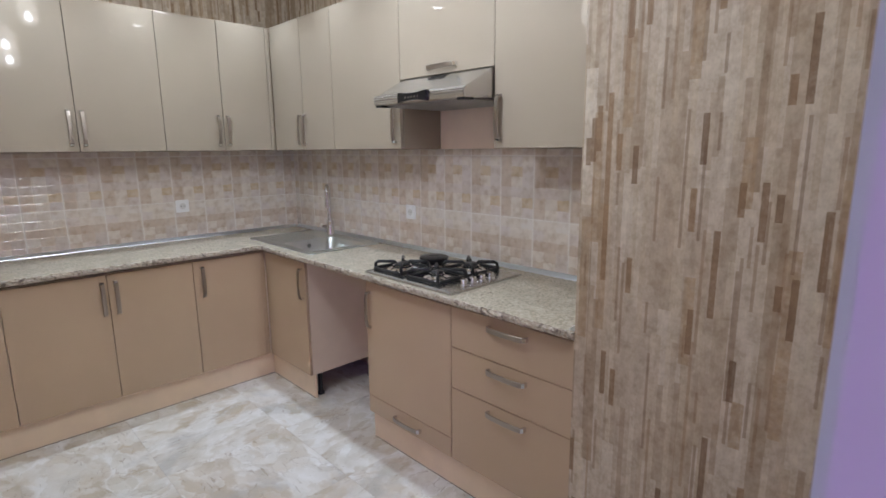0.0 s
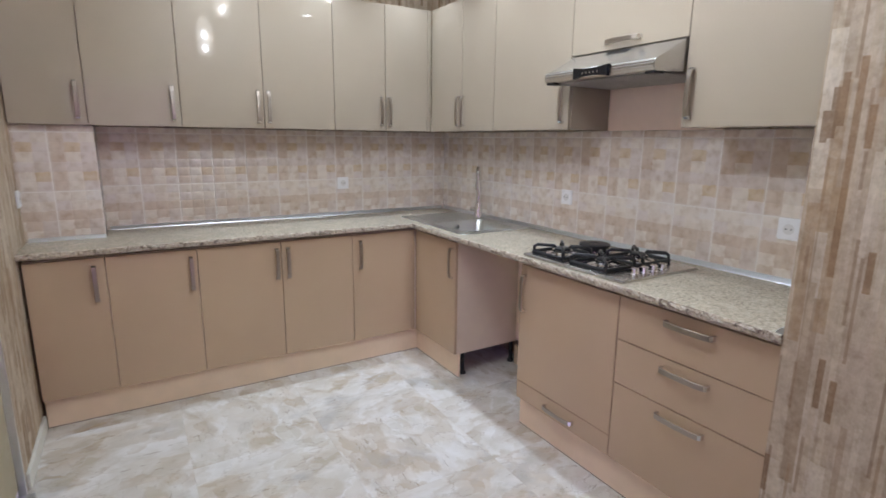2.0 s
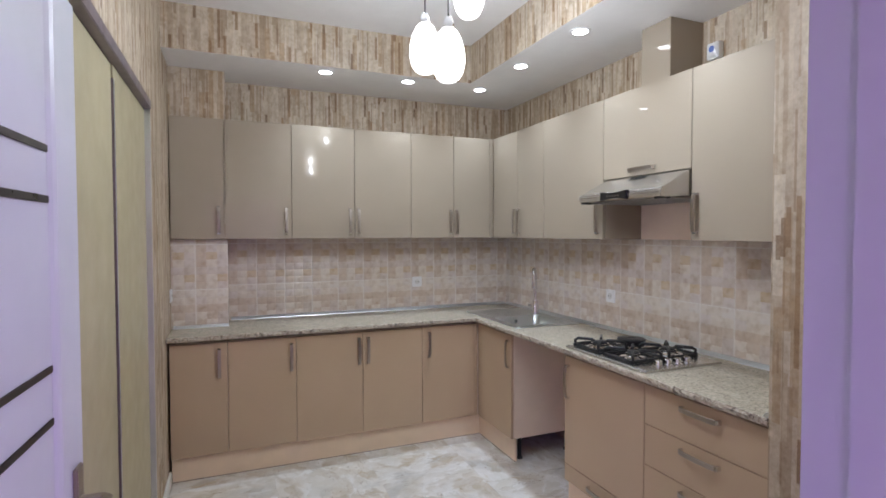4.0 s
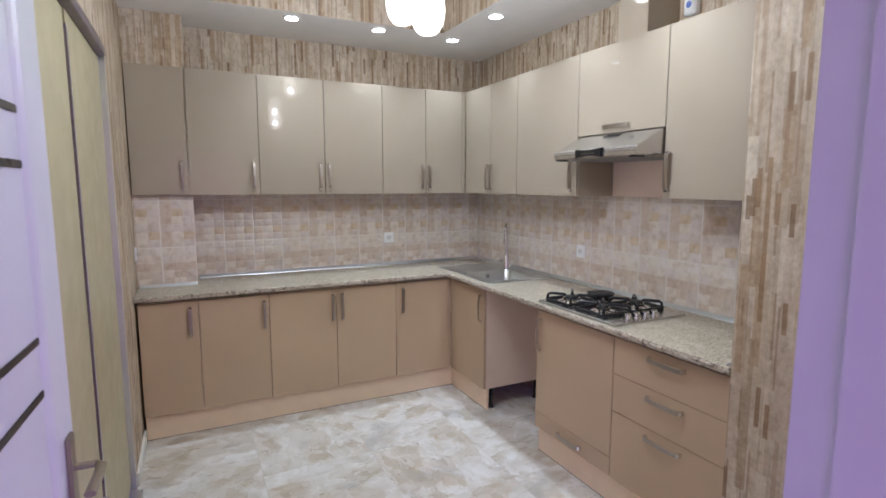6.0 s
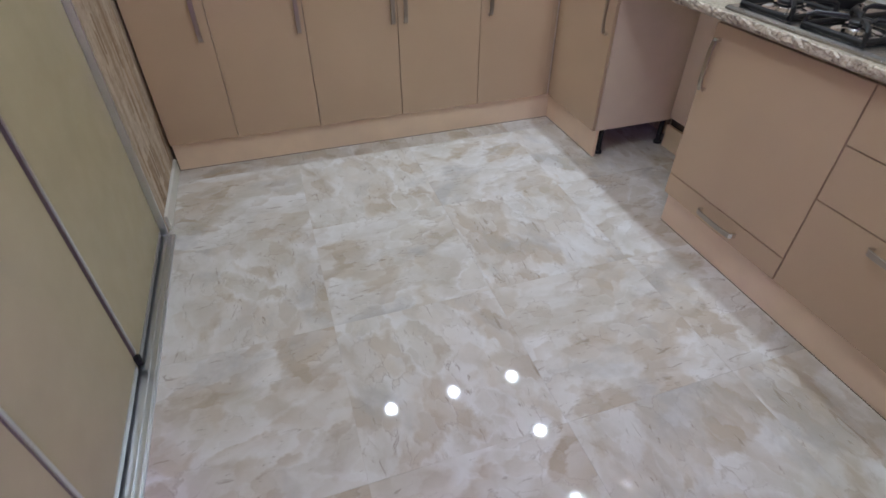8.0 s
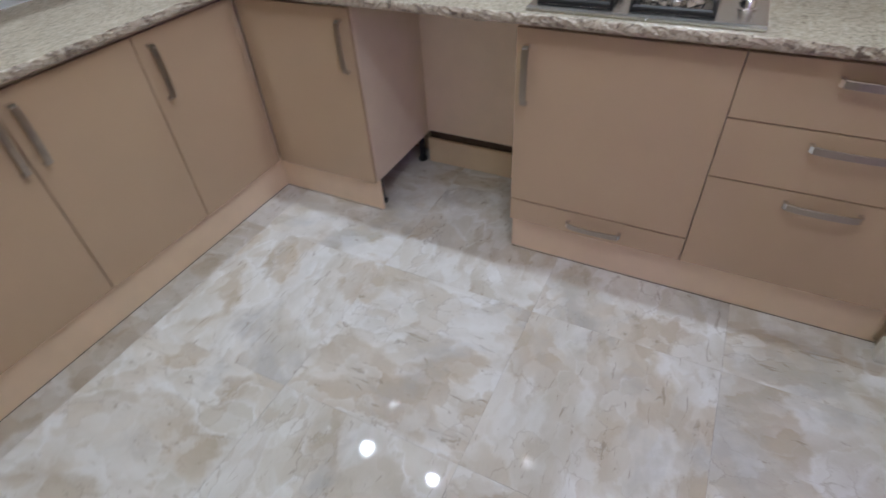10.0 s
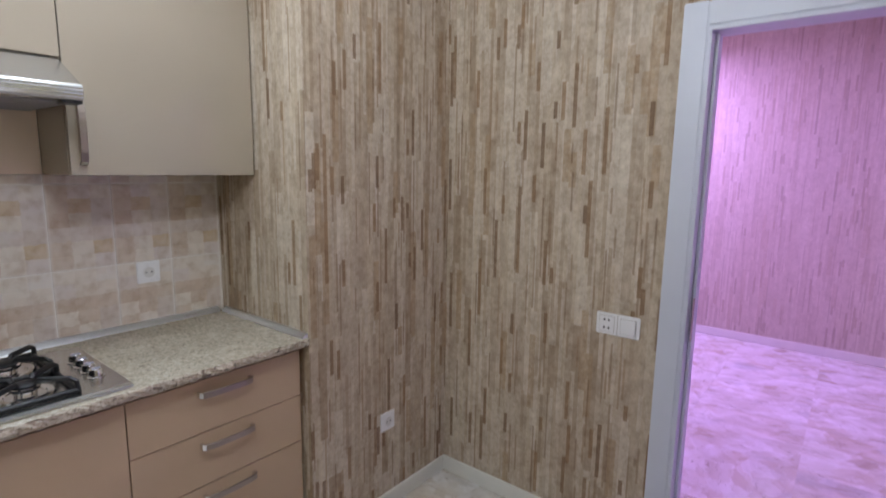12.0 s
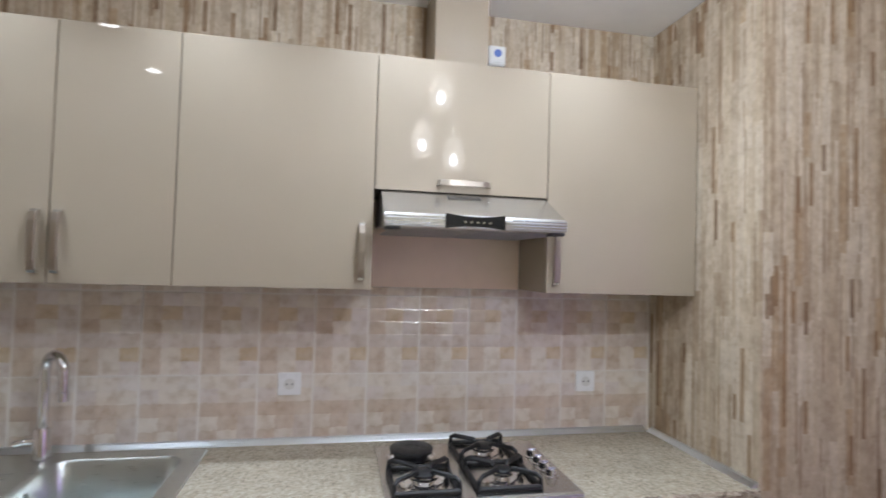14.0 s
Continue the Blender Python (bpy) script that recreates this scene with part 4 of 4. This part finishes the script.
# ---- sink and tap ----
def sink():
    s = thing("kitchen_sink", (2.2, 3.45, 0.9), "inset stainless steel sink with a drainer set in the corner", "sink")
    x0, x1, y0, y1 = 1.955, 2.455, 3.05, 3.86
    bx0, bx1, by0, by1, d = 2.005, 2.395, 3.11, 3.51, 0.745
    bm = bmesh.new()
    z = 0.9045

    def ring(a0, a1, b0, b1, h, r, n=5):
        out = []
        for cx, cy, s0 in ((a1 - r, b1 - r, 0), (a0 + r, b1 - r, 90), (a0 + r, b0 + r, 180), (a1 - r, b0 + r, 270)):
            for k in range(n + 1):
                a = radians(s0 + 90 * k / n)
                out.append(bm.verts.new((cx + r * math.cos(a), cy + r * math.sin(a), h)))
        return out

    def skin(a, b):
        for k in range(len(a)):
            bm.faces.new((a[k], a[(k + 1) % len(a)], b[(k + 1) % len(b)], b[k]))

    foot = ring(x0, x1, y0, y1, 0.9005, 0.018)
    rim = ring(x0 + 0.003, x1 - 0.003, y0 + 0.003, y1 - 0.003, z + 0.001, 0.017)
    skin(foot, rim)
    inner = ring(x0 + 0.012, x1 - 0.012, y0 + 0.012, y1 - 0.012, z, 0.014)
    skin(rim, inner)
    lip = ring(bx0, bx1, by0, by1, z - 0.0005, 0.06)
    skin(inner, lip)
    wall = ring(bx0 + 0.006, bx1 - 0.006, by0 + 0.006, by1 - 0.006, z - 0.008, 0.056)
    skin(lip, wall)
    low_ = ring(bx0 + 0.02, bx1 - 0.02, by0 + 0.02, by1 - 0.02, d + 0.02, 0.05)
    skin(wall, low_)
    bott = ring(bx0 + 0.045, bx1 - 0.045, by0 + 0.045, by1 - 0.045, d, 0.03)
    skin(low_, bott)
    bm.faces.new(bott)
    part("basin", bm, SINK_STEEL, s, "", True)
    dr = bmesh.new()
    for k in range(7):
        x = 2.04 + 0.042 * k
        tube([(x, 3.57, z + 0.0005), (x, 3.82, z + 0.0005)], 0.004, 8, dr, 0, 0.5)
    part("drainer_ribs", dr, SINK_STEEL, s, "", True)
    part("drain", lathe([(0.04, 0.0), (0.04, 0.003), (0.03, 0.004), (0.012, 0.003), (0.012, 0.010), (0.002, 0.012)], (2.2, 3.31, d), "z", 20), CHROME, s, "round chrome drain")
    part("overflow", lathe([(0.014, 0.0), (0.014, 0.004), (0.006, 0.005)], (2.2, 3.488, 0.865), "y", 16), CHROME, s)


sink()


def tap():
    t = thing("sink_tap", (2.41, 3.555, 0.905), "tall chrome swan-neck mixer tap with a side lever", "tap")
    x, y = 2.41, 3.555
    part("base", lathe([(0.027, 0.9055), (0.027, 0.912), (0.026, 0.916), (0.024, 1.0), (0.021, 1.006)], (x, y, 0), "z", 20), CHROME, t, "", True)
    neck = [(x, y, 1.0), (x, y, 1.15)]
    for k in range(0, 13):
        a = math.pi * k / 12
        neck.append((x - 0.055 * 0.62 * (1 - math.cos(a)), y - 0.055 * 0.78 * (1 - math.cos(a)), 1.195 + 0.055 * math.sin(a)))
    neck.append((neck[-1][0], neck[-1][1], 1.13))
    part("neck", tube(neck, 0.0155, 14), CHROME, t, "", True)
    part("nozzle", lathe([(0.0172, 0.0), (0.0172, 0.03), (0.0156, 0.032)], (neck[-1][0], neck[-1][1], 1.108), "z", 16), CHROME, t, "", True)
    part("lever", tube([(x, y + 0.015, 0.962), (x - 0.005, y + 0.045, 0.963), (x - 0.012, y + 0.075, 0.958)], 0.011, 12), CHROME, t, "", True)


tap()


# ---- hob ----
def hob():
    x0, x1, y0, y1, z = 1.915, 2.392, 1.878, 2.470, 0.9012
    h = thing("gas_hob", (2.15, 2.17, 0.9), "stainless hob with three gas burners, a hot plate and black grates", "hob")
    bm = extrude_outline([(x0, z), (x1, z), (x1 - 0.002, z + 0.006), (x1 - 0.014, z + 0.011), (x0 + 0.014, z + 0.011), (x0 + 0.002, z + 0.006)], "y", y0, y1, None, 0, 0.002)
    part("plate", bm, STEEL, h)
    zt = z + 0.011
    burners = [(2.045, 2.095, 0.034), (2.268, 2.095, 0.042), (2.050, 2.345, 0.046)]
    for k, (bx, by, r) in enumerate(burners):
        part("drip_ring", lathe([(r + 0.034, 0.0), (r + 0.030, 0.005), (r + 0.014, 0.003), (r + 0.012, 0.0005)], (bx, by, zt + 0.0002), "z", 28), CHROME, h, "", True)
        b = part("burner", lathe([(r * 0.75, 0.0), (r * 0.8, 0.012), (r, 0.016), (r, 0.024), (r * 0.9, 0.026)], (bx, by, zt + 0.001), "z", 28), CHROME, h, "", True)
        part("burner_cap", lathe([(r * 0.82, 0.0), (r * 0.84, 0.005), (r * 0.7, 0.009), (0.004, 0.010)], (bx, by, zt + 0.0275), "z", 28), IRON, b, "black enamel burner cap", True)
    hp = part("hot_plate", lathe([(0.060, 0.0), (0.060, 0.018), (0.074, 0.020), (0.075, 0.030), (0.070, 0.033), (0.028, 0.033), (0.026, 0.031), (0.002, 0.031)], (2.268, 2.352, zt + 0.001), "z", 36), IRON, h, "black electric hot plate", True)
    part("rim", lathe([(0.086, 0.0), (0.085, 0.006), (0.078, 0.007), (0.077, 0.0005)], (2.268, 2.352, zt + 0.0002), "z", 36), CHROME, hp, "", True)
    top = zt + 0.042
    for gx0, gx1, gy0, gy1, cups in ((1.945, 2.375, 1.990, 2.205, burners[:2]), (1.945, 2.160, 2.240, 2.455, burners[2:])):
        g = bmesh.new()

        def bar(pts, q=0.0068):
            tube(pts, q, 8, g, 0, 1.25)

        low_z = zt + 0.009
        for yy in (gy0 + 0.012, gy1 - 0.012):
            bar([(gx0 + 0.010, yy, low_z), (gx1 - 0.010, yy, low_z)])
        xs = [gx0 + 0.010, gx1 - 0.010] + ([(gx0 + gx1) / 2] if gx1 - gx0 > 0.3 else [])
        for xx in xs:
            bar([(xx, gy0 + 0.012, low_z), (xx, gy1 - 0.012, low_z)])
        for bx, by, q in cups:
            for sx, sy in ((-1, -1), (-1, 1), (1, -1), (1, 1)):
                ox, oy = bx + sx * 0.088, (gy0 + 0.010 if sy < 0 else gy1 - 0.010)
                ix, iy = bx + sx * 0.026, by + sy * 0.026
                mx, my = ox + (ix - ox) * 0.18, oy + (iy - oy) * 0.18
                bar([(ox, oy, zt + 0.001), (ox - sx * 0.001, oy, low_z), (ox - sx * 0.002, oy - sy * 0.002, top - 0.008), (mx, my, top), (ix, iy, top), (ix - sx * 0.003, iy - sy * 0.003, top - 0.008)])
        part("grate", g, IRON, h, "black cast-iron pan support", True)
    for k in range(4):
        kx = 2.045 + 0.058 * k
        kn = part("knob", lathe([(0.022, 0.0), (0.022, 0.003), (0.018, 0.005), (0.0165, 0.024), (0.014, 0.026)], (kx, 1.930, zt), "z", 20), CHROME, h, "", True)
        part("grip", box(kx - 0.003, kx + 0.003, 1.917, 1.943, zt + 0.0255, zt + 0.030, 0.001), CHROME, kn)


hob()


# ---- sockets and switches ----
def socket_master():
    """A single socket, facing -y, its back at y = 0."""
    s = thing("power_socket", (0, 0, 0), "white single power socket on the tiled wall", "socket", "sockets")
    part("frame", box(-0.042, 0.042, -0.009, 0.0, -0.042, 0.042, 0.003), PLASTIC, s)
    d = part("insert", lathe([(0.0225, -0.0105), (0.0225, -0.0092)], (0, 0, 0), "y", 28), PLASTIC, s)
    # grey ring carries the shade of the white recess in its colour
    part("dish", lathe([(0.0205, -0.0114), (0.0195, -0.0108), (0.017, -0.0107)], (0, 0, 0), "y", 28), DISH_SHADE, s)
    for x in (-0.0095, 0.0095):
        part("pin_hole", lathe([(0.003, -0.0122), (0.003, -0.0108)], (x, 0, 0), "y", 10), BLACK, s, "dark pin hole")
    return s


sock = socket_master()
for m, text in ((pose(1.649, N - 0.0062, 1.126), ""), (pose(E - 0.0062, 2.785, 1.120, 0, 0, -90), ""), (pose(E - 0.0062, 1.593, 1.112, 0, 0, -90), ""),
                (pose(W + 0.0005, 3.85, 1.127, 0, 0, 90), "white single power socket on the wallpapered wall beside the worktop"),
                (pose(PIER_X - 0.0005, 0.887, 0.418, 0, 0, -90), "white single power socket low on the wallpapered pier")):
    tagged(copy_thing(sock, m), text)
for o in (*sock.children_recursive, sock):
    bpy.data.objects.remove(o)


def double_plate():
    s = thing("switch_plate", (1.042, S, 0.936), "white double plate, a twin socket beside a light switch", "switch")
    x0, x1, z = 0.957, 1.127, 0.936
    part("frame", box(x0, x1, S + 0.0005, S + 0.009, z - 0.043, z + 0.043, 0.003), PLASTIC, s)
    part("seam", box((x0 + x1) / 2 - 0.0012, (x0 + x1) / 2 + 0.0012, S + 0.0085, S + 0.0095, z - 0.042, z + 0.042), FLOOR_GROUT, s)
    part("rocker_gap", box(x0 + 0.0125, x0 + 0.0735, S + 0.0088, S + 0.0098, z - 0.0305, z + 0.0305), FLOOR_GROUT, s)
    part("insert_gap", box(x1 - 0.0735, x1 - 0.0125, S + 0.0088, S + 0.0098, z - 0.0325, z + 0.0325), FLOOR_GROUT, s)
    part("rocker", box(x0 + 0.014, x0 + 0.072, S + 0.0092, S + 0.014, z - 0.029, z + 0.029, 0.003), PLASTIC, s)
    d = part("socket_insert", box(x1 - 0.072, x1 - 0.014, S + 0.0092, S + 0.012, z - 0.031, z + 0.031, 0.002), PLASTIC, s)
    for dz in (-0.016, 0.016):
        for dx in (-0.009, 0.009):
            part("pin_hole", lathe([(0.0042, 0.0), (0.0042, 0.0008)], (x1 - 0.043 + dx, S + 0.0118, z + dz), "y", 10), BLACK, d)


double_plate()


# ---- lamps ----
def downlight():
    d = thing("downlight", (0, 0, 0), "round white recessed ceiling spotlight, switched on", "downlight", "ceiling spotlights")
    part("ring", lathe([(0.040, -0.001), (0.041, -0.007), (0.048, -0.008), (0.056, -0.004), (0.057, -0.0005)], (0, 0, 0), "z", 28), PLASTIC, d, "", True)
    part("lens", lathe([(0.0395, -0.003), (0.0395, -0.0075), (0.001, -0.009)], (0, 0, 0), "z", 28), LED, d, "glowing frosted lens")
    return d


dl = downlight()
for sx, sy in SPOTS:
    copy_thing(dl, pose(sx, sy, SOFFIT))
for o in (*dl.children_recursive, dl):
    bpy.data.objects.remove(o)


def pendant():
    p = thing("pendant_light", (1.0, 2.08, CEIL), "ceiling pendant with three lit ribbed opal glass shades", "pendant light")
    part("canopy", lathe([(0.11, 0.0), (0.11, -0.012), (0.09, -0.022), (0.02, -0.026)], (1.0, 2.08, CEIL - 0.0005), "z", 28), CHROME, p, "", True)
    for x, y, z in BULBS:
        part("cord", tube([(x, y, CEIL - 0.02), (x, y, z + 0.165)], 0.003, 6), BLACK, p)
        part("cap", lathe([(0.012, 0.185), (0.022, 0.165), (0.024, 0.14)], (x, y, z), "z", 16), CHROME, p, "", True)
        bm = bmesh.new()
        n, prof = 48, [(0.022, 0.143), (0.038, 0.125), (0.054, 0.09), (0.063, 0.045), (0.063, 0.005), (0.055, -0.03), (0.042, -0.052), (0.030, -0.062)]
        rings = []
        for r, h in prof:
            rings.append([bm.verts.new((x + r * (1 + 0.025 * (k % 4 < 2)) * math.cos(2 * math.pi * k / n + h * 2), y + r * (1 + 0.025 * (k % 4 < 2)) * math.sin(2 * math.pi * k / n + h * 2), z + h)) for k in range(n)])
        for a, b in zip(rings, rings[1:]):
            for k in range(n):
                bm.faces.new((a[k], a[(k + 1) % n], b[(k + 1) % n], b[k]))
        shade = part("shade", bm, SHADE_GLASS, p, "ribbed opal glass shade", True)
        shade.visible_shadow = False
        bulb = part("bulb", lathe([(0.004, 0.045), (0.015, 0.038), (0.022, 0.02), (0.025, 0.0), (0.018, -0.018), (0.004, -0.025)], (x, y, z), "z", 16), BULB, p, "glowing bulb", True)
        bulb.visible_shadow = False


pendant()

# unseen plain fixtures, added to go with the stand-in hall lamps
for hx, hy, share in HALL_LAMPS:
    c = thing("hall_ceiling_light", (hx, hy, 2.72), "plain round ceiling fixture, unseen, added at the hall's purple lamp", "ceiling light", "hall lights")
    part("base", lathe([(0.20, 0.0), (0.20, -0.05), (0.19, -0.06)], (hx, hy, 2.7195), "z", 36), PLASTIC, c)


# ---- pieces: floor tiles, wall tiles ----
def tile_mesh(name, x0, x1, y0, y1, z0, z1, material, bev):
    bm = box(x0, x1, y0, y1, z0, z1)
    if bev:
        top = [e for e in bm.edges if all(v.co.z > z1 - 1e-6 for v in e.verts)] if bev == "z" else [e for e in bm.edges if all(v.co.y < y0 + 1e-6 for v in e.verts)]
        bmesh.ops.bevel(bm, geom=top, offset=0.0006, segments=1, affect="EDGES")
    me = bpy.data.meshes.new(name)
    bm.to_mesh(me)
    bm.free()
    me.materials.append(material)
    return me


P = 0.6
full = tile_mesh("tile", -P / 2 + 0.0003, P / 2 - 0.0003, -P / 2 + 0.0003, P / 2 - 0.0003, -0.0045, 0.0, MARBLE, "")
for i in range(-4, 4):
    for k in range(-8, 5):
        cx, cy = 0.46 + P * (i + 0.5), 1.705 + P * (k + 0.5)
        if cx < -1.9 or cx > 2.8 or cy < -3.2:
            continue
        if cy > S and cx - P / 2 < W - 0.25 and cx + P / 2 < W:
            continue
        t = new("tile", full)
        t.parent = floor
        t.location = (cx, cy, 0)


def clad(wall, a0, a1, axis, face, rot, start, sign):
    """Glazed tiles 0.2 x 0.3 m on a wall: axis 'x' or 'y', the first joint at start."""
    cache = {}
    k0 = math.floor((a0 - start) / 0.2)
    k = k0
    while start + 0.2 * k < a1 - 0.004:
        lo, hi = start + 0.2 * k, start + 0.2 * (k + 1)
        mid = (lo + hi) / 2
        c0, c1 = max(lo + 0.0014, a0), min(hi - 0.0014, a1)
        for zb in (0.854, 1.154, 1.454):
            z0, z1 = max(zb + 0.001, 0.899), min(zb + 0.299, 1.486)
            zm = zb + 0.15
            u0, u1 = sorted(((c0 - mid) * sign, (c1 - mid) * sign))
            key = (round(u0, 4), round(u1, 4), round(z0 - zm, 4), round(z1 - zm, 4))
            if key not in cache:
                cache[key] = tile_mesh("tile", key[0], key[1], -0.0062, -0.0047, key[2], key[3], TILE_LOW if zb < 1.0 else TILE_HIGH, "y")
            t = new("tile", cache[key])
            t.parent = wall
            t.matrix_basis = pose(mid, face, zm) if axis == "x" else pose(face, mid, zm, 0, 0, rot)
        k += 1


tagged(part("grout_bed", box(COL_X + 0.0065, E - 0.0045, N - 0.0045, N - 0.0002, 0.9, 1.487), GROUT, bpy.data.objects["wall_north"]))
part("grout_bed", box(E - 0.0045, E - 0.0002, PIER_Y + 0.0005, N - 0.0048, 0.9, 1.487), GROUT, bpy.data.objects["wall_east"])
part("grout_bed", box(W + 0.0005, COL_X + 0.0005, COL_Y - 0.0045, COL_Y - 0.0002, 0.9, 1.487), GROUT, bpy.data.objects["wall_column"])
part("grout_bed", box(COL_X + 0.0002, COL_X + 0.0045, COL_Y + 0.0002, N - 0.005, 0.9, 1.487), GROUT, bpy.data.objects["wall_column"])
wn, we, wc = bpy.data.objects["wall_north"], bpy.data.objects["wall_east"], bpy.data.objects["wall_column"]
clad(wn, COL_X + 0.007, E - 0.007, "x", N, 0, 0.20, 1)
clad(we, PIER_Y + 0.001, N - 0.0065, "y", E, -90, 1.30, -1)
clad(wc, W + 0.001, COL_X + 0.006, "x", COL_Y, 0, 0.006, 1)
clad(wc, COL_Y + 0.0005, N - 0.007, "y", COL_X, 90, 3.98, 1)
